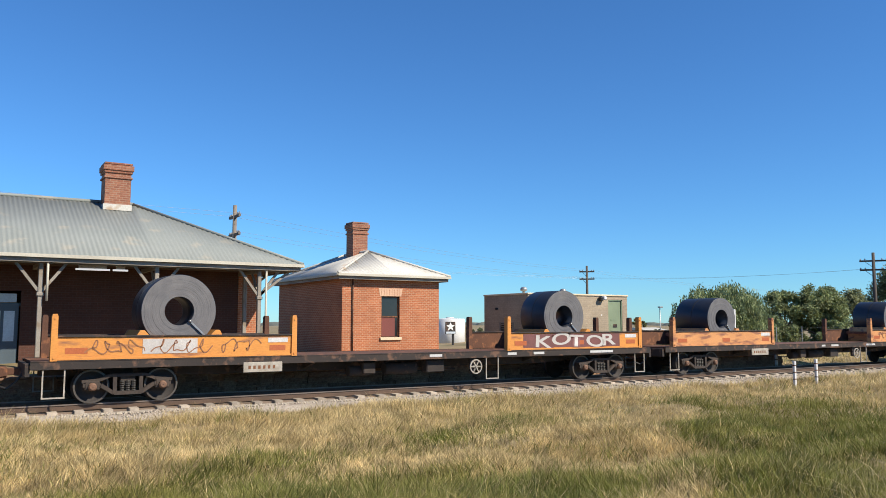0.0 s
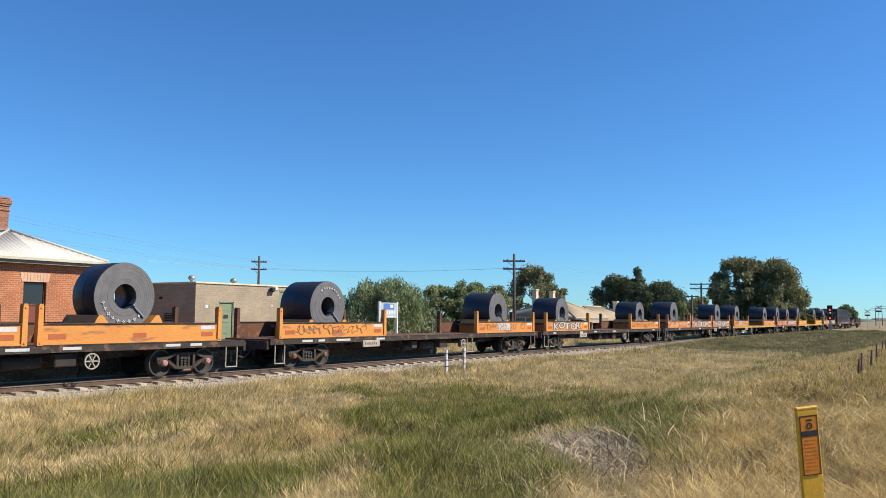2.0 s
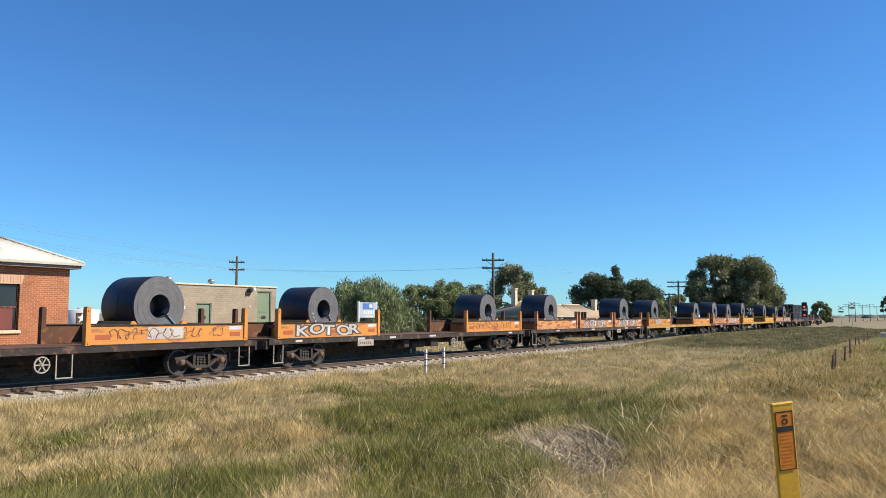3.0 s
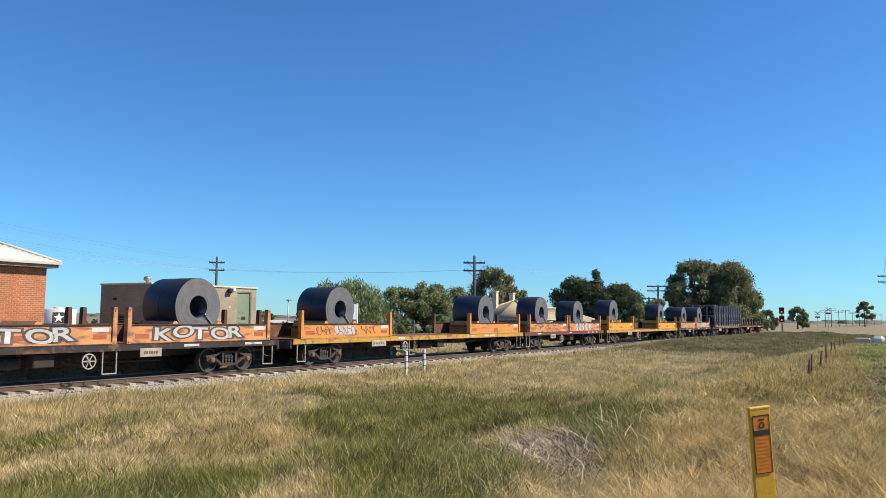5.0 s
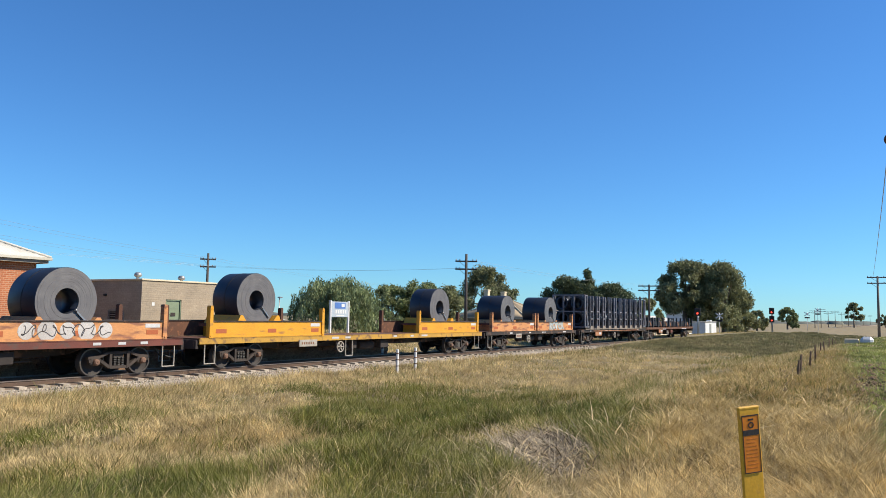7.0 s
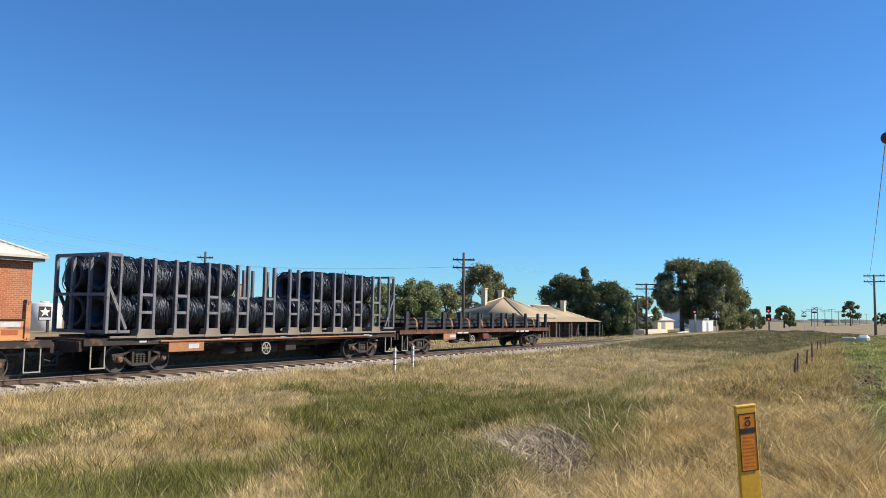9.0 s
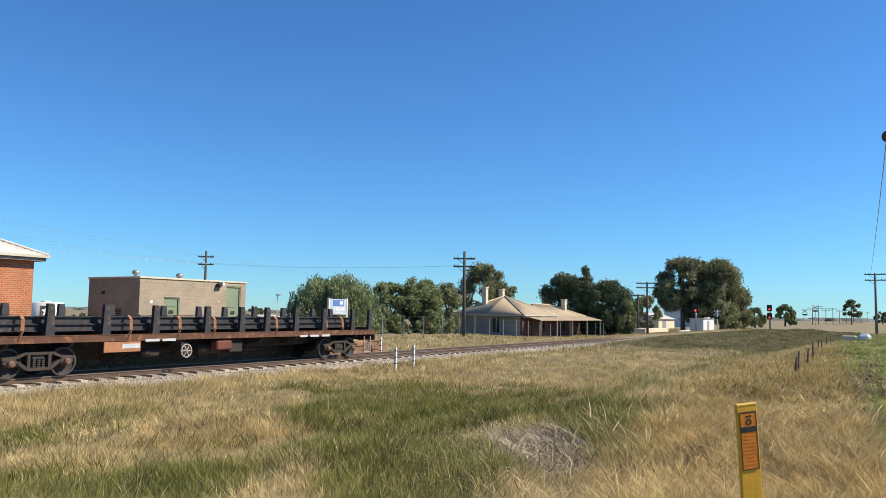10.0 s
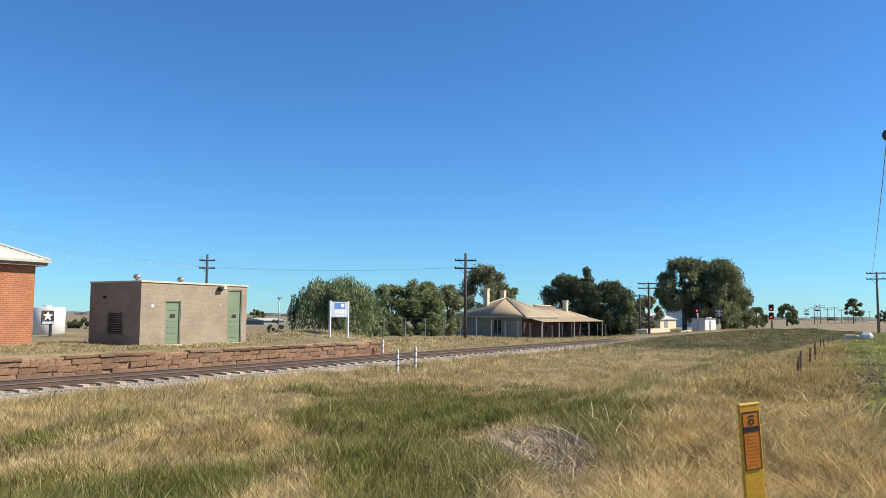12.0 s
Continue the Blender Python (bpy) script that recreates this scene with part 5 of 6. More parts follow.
def signal(x, y, z0, top, two=True, yaw=180):
    s = thing("railway_signal", "grey signal mast with black heads showing red", "railway signal", "railway signals", pose(x, y, 0, 0, 0, 0))
    part("mast", tube((0, 0, z0), (0, 0, top - 0.3), 0.075, 10), M_GREYMETAL, s)
    part("base", bx(-0.25, -0.25, z0 - 0.1, 0.25, 0.25, z0 + 0.5, 0.03), M_GREYMETAL, s)
    heads = (top - 0.55, top - 1.95) if two else (top - 0.5,)
    for z in heads:
        h = part("signal_head", bx(-0.14, -0.42, z - 0.55, 0.0, 0.42, z + 0.55, 0.06), M_BLACK, s)
        part("red_lens", spun([(-0.16, 0.005), (-0.16, 0.13), (-0.14, 0.13), (-0.14, 0.005)], "x", (0, 0, z - 0.22), 16), M_LAMPRED, h, "lit red lamp")
        part("dark_lens", spun([(-0.16, 0.005), (-0.16, 0.15), (-0.14, 0.15), (-0.14, 0.005)], "x", (0, 0, z + 0.24), 16), M_BLACK, h)
        part("hood", bx(-0.42, -0.2, z + 0.02, -0.14, 0.2, z + 0.05), M_BLACK, h)
    part("ladder", bar((0.35, 0, z0), (0.2, 0, top - 0.8), 0.3, 0.04), M_GREYMETAL, s)
    return s


signal(145.5, 20.5, -0.4, 4.35)
signal(117.0, 26.5, -0.4, 3.75, False)


def crossing_and_huts():
    c = thing("equipment_hut", "white painted steel trackside equipment hut", "equipment hut")
    part("body", bx(120.3, 26.15, -0.6, 127.9, 28.1, 1.75, 0.03), M_WHITE, c)
    part("roof", bx(120.2, 26.05, 1.752, 128.0, 28.2, 1.86, 0.03), M_TIN, c)
    part("door", bx(123.0, 26.12, -0.45, 124.2, 26.148, 1.5, 0.01), M_GREYTIN, c)
    part("vent", bx(124.8, 26.3, 1.862, 125.6, 27.0, 2.1, 0.08), M_WHITE, c)
    for n, (x, y, h) in enumerate(((131.5, 26.4, 3.3), (186.0, 17.0, 5.0), (190.0, 19.5, 4.2))):
        s = thing("crossing_signal", "level crossing mast with crossed boards and lamps", "crossing signal", "crossing signals")
        part("mast", tube((x, y, -0.6), (x, y, h), 0.06, 8), M_WHITE, s)
        for a in (-1, 1):
            part("cross_board", bar((x - 0.05, y - 0.55, h - 0.5 - a * 0.4), (x - 0.05, y + 0.55, h - 0.5 + a * 0.4), 0.03, 0.16), M_WHITE, s)
        part("lamp_bar", bar((x - 0.06, y - 0.5, h - 1.3), (x - 0.06, y + 0.5, h - 1.3), 0.2, 0.3), M_BLACK, s)
    b = thing("loading_ramp", "long pale concrete ramp on short dark posts", "ramp")
    part("slab", bx(94.0, 27.2, 0.1, 104.5, 28.6, 0.6, 0.03), M_CREAM, b)
    for k in range(5):
        part("ramp_post", bx(95.0 + k * 2.2, 27.3, -0.8, 95.35 + k * 2.2, 27.6, 0.1), M_POLE, b)
    q = thing("culvert_block", "white rounded concrete block by the field edge", "concrete block")
    part("block", bx(69.2, 2.5, 0.4, 70.6, 3.4, 1.02, 0.2), M_WHITE, q)
    q = thing("concrete_beam", "pale concrete beam lying beside the block", "concrete beam")
    part("beam", bx(69.4, 3.5, 0.4, 70.2, 4.5, 0.84, 0.06), M_CREAM, q)
    q = thing("white_pipe", "white pipe lying beside the railway line", "pipe")
    part("pipe", tube((108.5, 27.0, -0.1), (116.0, 27.3, -0.1), 0.32, 14), M_WHITE, q)
    f = thing("far_shed", "pale blue-white farm shed far beyond the line", "shed")
    part("wall_box", bx(196, 45, -0.6, 206, 52, 3.6), M_WHITE, f)
    part("roof", slab([(44.6, 3.6), (52.4, 3.6), (48.5, 5.4)], "x", 195.6, 206.4), M_TIN, f)
    f = thing("far_shed", "pale gabled building behind the tall trees", "shed")
    part("wall_box", bx(165, 45, -0.6, 178, 52, 1.5), M_CREAM, f)
    part("roof", slab([(44.6, 1.5), (52.4, 1.5), (48.5, 2.8)], "x", 164.6, 178.4), M_TIN, f)
    part("door", bx(168, 44.96, -0.5, 171, 44.998, 1.2), M_GREYTIN, f)
    f = thing("far_shed", "low pale shed among trees beyond the platform", "shed")
    part("wall_box", bx(140, 133, -0.6, 147, 140, 0.5), M_GREYTIN, f)
    part("roof", slab([(132.5, 0.5), (140.5, 0.5), (136.5, 1.1)], "x", 139.5, 147.5), M_TIN, f)


crossing_and_huts()


def house():
    h = thing("house", "old grey weatherboard house with tan iron roofs", "house")
    z0 = -0.6
    x0, x1, y0, y1 = 79.5, 88.0, 36.8, 45.2
    wall_with_openings(h, "side_wall", "y", x0, 0.2, y0 + 0.2, y1, z0, 2.1, [(39.6, 40.5, 0.1, 1.7)], M_HOUSEWALL)
    # The porch shade is coloured into this front brick.
    wall_with_openings(h, "front_wall", "x", y0, 0.2, x0, x1, z0, 2.1, [(81.2, 82.2, -0.5, 1.6), (84.5, 85.8, 0.2, 1.6)], M_SHADEBRICK)
    wall_with_openings(h, "back_wall", "x", y1, 0.2, x0, x1, z0, 2.1, [], M_HOUSEWALL)
    w = part("window", bx(x0 + 0.1, 39.65, 0.1, x0 + 0.13, 40.45, 1.7), M_GLASS, h)
    part("window_frame", bx(x0 + 0.05, 40.03, 0.1, x0 + 0.1, 40.07, 1.7), M_WHITE, w)
    part("door", bx(81.2, y0 + 0.1, -0.5, 82.2, y0 + 0.14, 1.6), M_RUST, h)
    part("window", bx(84.5, y0 + 0.1, 0.2, 85.8, y0 + 0.13, 1.6), M_GLASS, h)
    hip_roof(h, x0 - 0.5, y0 - 0.5, x1 + 0.5, y1 + 0.5, 2.05, 4.25, M_HOUSEROOF, M_CREAM, 0.35)
    # Wing front likewise wears the shade of its verandah as colour.
    wall_with_openings(h, "wing_wall", "x", 38.0, 0.2, 88.2, 100.0, z0, 2.0, [(90, 91, -0.5, 1.5), (94, 95.2, 0.2, 1.5)], M_SHADEBRICK)
    wall_with_openings(h, "wing_wall", "y", 99.8, 0.2, 38.2, 44, z0, 2.0, [], M_HOUSEWALL)
    hip_roof(h, 87.6, 37.2, 100.6, 44.6, 2.0, 3.45, M_HOUSEROOF, M_CREAM, 0.35)
    part("verandah_roof", slab([(34.9, 1.46), (37.7, 2.08), (37.7, 2.13), (34.9, 1.51)], "x", 80.4, 100.6), M_HOUSEROOF, h)
    for x in (80.6, 85.4, 90.2, 95.2, 100.3):
        part("verandah_post", bx(x - 0.07, 35.0, z0, x + 0.07, 35.14, 1.49), M_TIMBER, h)
    for cx, cy, zt in ((81.8, 42.65, 5.25), (86.4, 42.75, 5.15), (97.8, 39.2, 4.15)):
        part("chimney", bx(cx - 0.3, cy - 0.27, 2.4, cx + 0.3, cy + 0.27, zt, 0.02), M_CREAM, h, "cream rendered chimney")
        part("chimney_cap", bx(cx - 0.36, cy - 0.33, zt - 0.12, cx + 0.36, cy + 0.33, zt + 0.03, 0.02), M_CREAM, h)


house()


# ---- fences and track-side posts ----
def fences():
    f = thing("yard_fence", "tall wire mesh fence on pale steel posts", "fence")
    x = 48.0
    tops = []
    while x < 99:
        z = float(gz(x, 33.6))
        part("fence_post", tube((x, 33.6, z - 0.2), (x, 33.6, z + 1.75), 0.035, 6), M_GREYMETAL, f)
        tops.append((x, z))
        x += 2.9
    for k in (0, 2, 4, 6):
        for (xa, za), (xb, zb) in zip(tops, tops[1:]):
            part("fence_wire", tube((xa, 33.6, za + 0.15 + k * 0.26), (xb, 33.6, zb + 0.15 + k * 0.26), 0.0022, 4, None, None, False), M_GREYMETAL, f)
    g = thing("paddock_fence", "leaning old timber post and wire fence", "fence")
    rng = random.Random(9)
    pts = []
    for k, x in enumerate((18.6, 22.9, 24.3, 30.4, 36.3, 43.0, 51.0, 62.0, 75.0, 90.0)):
        y = 2.65 + (x - 22.9) * 0.06
        z = float(gz(x, y))
        hh = (0.2, 0.5, 0.62)[k] if k < 3 else 0.62
        p = part("fence_post", tube((x, y, z - 0.2), (x + rng.uniform(-0.08, 0.08), y + rng.uniform(-0.08, 0.08), z + hh + rng.uniform(-0.08, 0.12)), 0.04, 7, 0.032), M_FENCEPOST, g)
        pts.append((x, y, z))
    for hgt in (0.2, 0.36, 0.5):
        for a, b in zip(pts, pts[1:]):
            part("fence_wire", tube((a[0], a[1], a[2] + hgt), (b[0], b[1], b[2] + hgt), 0.004, 4, None, None, False), M_RUST, g)
    for x, y, top in ((29.6, 19.95, 0.62), (31.1, 19.95, 0.66), (36.4, 25.55, 0.75)):
        s = thing("track_marker", "white striped track-side marker post", "marker post", "track-side markers")
        z = float(gz(x, y)) - 0.1
        part("stake", bx(x - 0.055, y - 0.05, z, x + 0.055, y + 0.05, top, 0.01), M_WHITE, s)
        for k in range(3):
            part("dark_band", bx(x - 0.06, y - 0.055, top - 0.2 - k * 0.28, x + 0.06, y + 0.055, top - 0.16 - k * 0.28), M_RUST, s)


fences()


def marker_post():
    m = thing("cable_marker_post", "leaning yellow cable marker post with an orange label", "marker post", at=pose(3.535, 0.537, 0.53, 0, 0, -46) @ pose(0, 0, 0, 3, -5.5, 0))
    part("blade", bx(-0.046, -0.012, -0.1, 0.046, 0.005, 1.305, 0.003), M_MARKER, m)
    part("cap_edge", bx(-0.047, -0.0135, 1.299, 0.047, 0.0065, 1.31, 0.003), M_MARKER, m)
    lab = part("label_plate", bx(-0.036, -0.0145, 1.045, 0.036, -0.0125, 1.275), M_MARKLABEL, m, "orange printed warning label")
    for q in ((-0.038, -0.0355, 1.045, 1.275), (0.0355, 0.038, 1.045, 1.275), (-0.038, 0.038, 1.043, 1.0465), (-0.038, 0.038, 1.272, 1.277)):
        part("label_border", bx(q[0], -0.0155, q[2], q[1], -0.0146, q[3]), M_BLACK, lab)
    part("black_band", bx(-0.036, -0.0158, 1.195, 0.036, -0.0147, 1.217), M_BLACK, lab)
    part("symbol", bx(-0.010, -0.0158, 1.255, 0.014, -0.0147, 1.262), M_BLACK, lab)
    part("symbol", spun([(-0.0006, 0.008), (-0.0006, 0.013), (0.0006, 0.013), (0.0006, 0.008)], "y", (0.002, -0.0153, 1.236), 12), M_BLACK, lab)
    rng = random.Random(6)
    for k in range(9):
        z = 1.178 - k * 0.0145
        a, b = rng.uniform(-0.03, -0.018), rng.uniform(0.012, 0.03)
        part("text_bar", bx(a, -0.0152, z, b, -0.0146, z + 0.004), M_LABELTEXT, lab)


marker_post()


# ---- trees ----
def leaf_cloud(centres, sizes, n, leaf, rng, droop=0.0, flat=1.0):
    """Many small leaf blades spread through clumps, thicker towards each clump's skin."""
    c = np.asarray(centres)
    k = rng.choice(len(c), n, p=np.asarray(sizes) ** 2 / np.sum(np.asarray(sizes) ** 2))
    d = rng.normal(size=(n, 3))
    d /= np.linalg.norm(d, axis=1)[:, None]
    r = np.asarray(sizes)[k] * (rng.random(n) ** 0.5 + 0.18 * rng.normal(size=n))
    p = c[k] + d * r[:, None] * np.array([1, 1, flat])
    a = rng.normal(size=(n, 3))
    a[:, 2] -= droop
    a /= np.linalg.norm(a, axis=1)[:, None]
    b = np.cross(a, rng.normal(size=(n, 3)))
    b /= np.linalg.norm(b, axis=1)[:, None]
    s = leaf * (0.6 + 0.8 * rng.random(n))[:, None]
    v = np.stack([p - a * s, p + b * s * 0.42, p + a * s, p - b * s * 0.42], 1).reshape(-1, 3)
    return v


def tree(x, y, z0, top, width, depth, material, base, seed, label, leaves=9000, leaf=0.22, clumps=34, trunk=0.28, lopsided=0.0, name="tree", droop=0.6):
    rng = np.random.default_rng(seed)
    t = thing(name, label, "tree", "trees", pose(x, y, 0))
    lim = base + (top - base) * 0.45
    bm = tube((0, 0, z0 - 0.3), (0.1, 0.05, base), trunk, 9, trunk * 0.75)
    tube((0.1, 0.05, base), (0.2 + lopsided, -0.1, lim), trunk * 0.75, 8, trunk * 0.4, bm)
    part("trunk", bm, M_BARK, t)
    centres, sizes = [], []
    clumps = int(clumps * 1.5)
    for i in range(clumps):
        a = rng.random() * 6.283
        q = rng.random() ** 0.5
        h = rng.random()
        z = base + (top - base) * h
        shape = math.sin(math.pi * min(1, 0.18 + 0.82 * h) ** 0.9) ** 0.6
        cx = math.cos(a) * q * width / 2 * shape * 0.86 + lopsided * h
        cy = math.sin(a) * q * depth / 2 * shape * 0.86
        s = (top - base) * (0.07 + 0.085 * rng.random() ** 1.4)
        z = min(z, top - s * 0.9)
        centres.append((cx, cy, z))
        sizes.append(s)
    for i in range(0, clumps, 6):
        bm = bmesh.new()
        c = Vector(centres[i])
        start = Vector((0.1, 0.0, base + (min(c.z, lim) - base) * 0.6))
        mid = start.lerp(c, 0.5) + Vector((0, 0, 0.25))
        tube(start, mid, trunk * 0.35, 6, trunk * 0.22, bm)
        tube(mid, c, trunk * 0.22, 6, trunk * 0.08, bm)
        part("limb", bm, M_BARK, t)
    v = leaf_cloud(centres, sizes, leaves, leaf, rng, droop)
    f = np.arange(len(v))
    link("crown", mesh_np("crown", v, f, 4), material, t)
    return t


def willow(x, y, z0, top, width, seed):
    rng = np.random.default_rng(seed)
    t = thing("willow_tree", "drooping green willow with long hanging strands", "tree", "trees", pose(x, y, 0))
    part("trunk", tube((0, 0, z0 - 0.3), (0.1, 0, top * 0.55), 0.3, 9, 0.15), M_BARK, t)
    for k in range(9):
        a = k * 0.7
        part("limb", tube((0, 0, top * 0.35), (math.cos(a) * width * 0.3, math.sin(a) * width * 0.3, top * 0.78), 0.12, 6, 0.04), M_BARK, t)
    n, m = 760, 26
    a = rng.random(n) * 6.283
    q = np.sqrt(rng.random(n))
    lump = 1 + 0.2 * np.sin(3 * a + 1) + 0.16 * np.sin(7 * a)
    rx = np.cos(a) * q * width / 2 * lump
    ry = np.sin(a) * q * width / 2 * lump
    zt = z0 + (top - z0) * (0.62 + 0.38 * np.sqrt(np.clip(1 - q ** 2, 0, 1))) + rng.normal(0, 0.16, n) + 0.5 * np.sin(rx * 2.1) * np.sin(ry * 1.7 + 1)
    ln = (zt - z0) * (0.35 + 0.6 * rng.random(n))
    j = np.linspace(0, 1, m)[None]
    px = rx[:, None] * (1 + 0.12 * j) + rng.normal(0, 0.08, (n, m))
    py = ry[:, None] * (1 + 0.12 * j) + rng.normal(0, 0.08, (n, m))
    pz = zt[:, None] - ln[:, None] * j
    p = np.stack([px, py, pz], -1).reshape(-1, 3)
    d = rng.normal(0, 0.35, p.shape)
    d[:, 2] -= 1
    d /= np.linalg.norm(d, axis=1)[:, None]
    b = np.cross(d, rng.normal(size=p.shape))
    b /= np.linalg.norm(b, axis=1)[:, None]
    s = 0.14 * (0.7 + 0.6 * rng.random(len(p)))[:, None]
    v = np.stack([p - d * s, p + b * s * 0.3, p + d * s, p - b * s * 0.3], 1).reshape(-1, 3)
    link("crown", mesh_np("crown", v, np.arange(len(v)), 4), M_WILLOW, t)


def trees():
    willow(48.9, 38.6, 0.2, 4.75, 5.8, 1)
    tree(65.5, 45.0, 0, 5.1, 7.0, 6, M_LEAFMID, 0.25, 2, "rounded green tree behind the yard fence", 16000, 0.12, 34)
    tree(67.6, 42.9, 0, 5.8, 6.4, 6, M_LEAFMID, 0.25, 3, "rounded green tree behind the yard fence", 16000, 0.12, 34)
    tree(69.0, 42.6, 0, 4.8, 4.4, 4, M_WILLOW, 0.2, 4, "light green shrubby tree by the yard fence", 10000, 0.11, 24)
    tree(71.0, 44.0, 0, 5.6, 4.0, 4, M_WILLOW, 0.3, 14, "light green shrubby tree by the yard fence", 9000, 0.11, 22)
    for k, (x, y) in enumerate(((54, 39.5), (57, 41), (60, 42.5), (63.0, 42.0), (66.5, 40.8), (72.5, 46.5))):
        tree(x, y, 0, 2.0 + 0.4 * (k % 3), 4.4, 3, M_LEAFMID if k % 2 else M_WILLOW, 0.05, 40 + k, "low bushy shrub behind the yard fence", 5000, 0.11, 12, 0.08)
    tree(98.0, 50.6, -0.5, 9.1, 12.0, 9, M_LEAF, 1.6, 5, "tall grey-green eucalypt behind the house", 24000, 0.17, 40)
    tree(103.9, 41.5, -0.5, 7.9, 8.2, 8, M_LEAFDARK, 0.3, 6, "dark evergreen tree beyond the house", 34000, 0.16, 56)
    tree(105.0, 39.0, -0.5, 9.0, 3.0, 3, M_LEAFDARK, 4.0, 7, "slender dark tree rising over the others", 4500, 0.2, 14)
    tree(105.8, 36.0, -0.5, 6.9, 11, 10, M_LEAFDARK, -0.3, 8, "dark evergreen tree beyond the house", 36000, 0.16, 62)
    tree(104.8, 38.6, -0.5, 6.6, 7, 7, M_LEAFDARK, -0.2, 19, "dark evergreen tree beyond the house", 24000, 0.16, 44)
    tree(104.0, 32.4, -0.5, 4.2, 3.6, 3.6, M_LEAFMID, -0.4, 20, "low bright green shrub at the edge of the dark trees", 9000, 0.13, 26)
    tree(75.5, 44.0, -0.4, 5.5, 4.6, 4, M_LEAF, 0.2, 21, "pale grey-green tree beside the old house", 11000, 0.12, 26)
    for x, y, h, w in ((61.3, 91.4, 0.9, 2.6), (61.9, 90.9, 1.2, 2.2), (62.9, 90.3, 1.5, 2.4), (80.9, 74.5, 1.4, 3.4)):
        tree(x, y, -1.5, h, w, 2.4, M_LEAFDARK, -0.9, round(x * 10), "small dark tree on the flat behind the station", 2200, 0.12, 9, 0.1)
    tree(112.0, 32.5, -0.5, 5.0, 5.0, 5, M_LEAF, 0.8, 15, "low grey-green tree beside the line", 7000, 0.2, 24)
    tree(137.0, 33.2, -0.5, 12.1, 12.5, 11, M_LEAF, 3.4, 9, "broad old eucalypt with an uneven crown", 30000, 0.21, 48, 0.45)
    tree(139.0, 27.2, -0.5, 11.8, 13, 11, M_LEAF, 0.8, 10, "broad old eucalypt with an uneven crown", 30000, 0.21, 50, 0.45)
    tree(140.0, 30.4, -0.5, 11.6, 9.0, 9, M_LEAF, 2.0, 18, "broad old eucalypt with an uneven crown", 24000, 0.21, 44, 0.4)
    tree(150.0, 27.0, -0.5, 8.2, 8.5, 8, M_LEAF, 0.4, 11, "broad old eucalypt with an uneven crown", 18000, 0.2, 34, 0.35)
    tree(165.0, 26.0, -0.5, 4.0, 5.0, 5, M_LEAF, 0.6, 12, "small round tree past the signal", 4000, 0.28, 18)
    tree(230.0, 28.5, -0.5, 5.6, 8.0, 7, M_LEAFMID, 0.8, 13, "distant tree beside the crossing", 4000, 0.4, 18)
    tree(330.0, 18.0, -0.5, 9.0, 9.0, 8, M_LEAF, 3.0, 16, "lone distant tree on the skyline", 4000, 0.5, 16)
    tree(420.0, 10.0, -0.5, 6.0, 11.0, 9, M_LEAF, 1.0, 17, "lone distant tree on the skyline", 3000, 0.6, 14)

    rng = random.Random(63)
    for k in range(9):
        th, d = radians(rng.uniform(30, 62)), rng.uniform(230, 380)
        h = rng.uniform(2.0, 3.6)
        tree(d * math.cos(th), d * math.sin(th), -0.8, h, rng.uniform(5, 9), 6, M_LEAFMID if k % 2 else M_LEAF, 0.2, 100 + k, "small tree on the plain behind the station", 1600, 0.4, 10)



trees()


def far_woods():
    """Low timber on the skyline all round, so far that it doesn't shift."""
    rng = np.random.default_rng(31)
    v, f = [], []
    for k in range(900):
        a = rng.random() * 6.283
        d = 700 + 900 * rng.random()
        cx, cy = d * math.cos(a), d * math.sin(a)
        w, h = rng.uniform(8, 26), rng.uniform(1.4, 3.2)
        base = len(v)
        for i in range(8):
            t = i * 6.283 / 8
            v.append((cx + w * math.cos(t), cy + w * math.sin(t), -2))
            v.append((cx + 0.7 * w * math.cos(t), cy + 0.7 * w * math.sin(t), h * rng.uniform(0.6, 1.0)))
        v.append((cx, cy, h * 1.1))
        for i in range(8):
            j = (i + 1) % 8
            f.append((base + 2 * i, base + 2 * j, base + 2 * j + 1))
            f.append((base + 2 * i, base + 2 * j + 1, base + 2 * i + 1))
            f.append((base + 2 * i + 1, base + 2 * j + 1, base + 16))
    me = mesh_np("far_woods", np.array(v), np.array(f).ravel(), 3)
    tagged(link("far_woods", me, M_FARTREE), "low hazy timber along the skyline", "woods", kind="stuff")


far_woods()


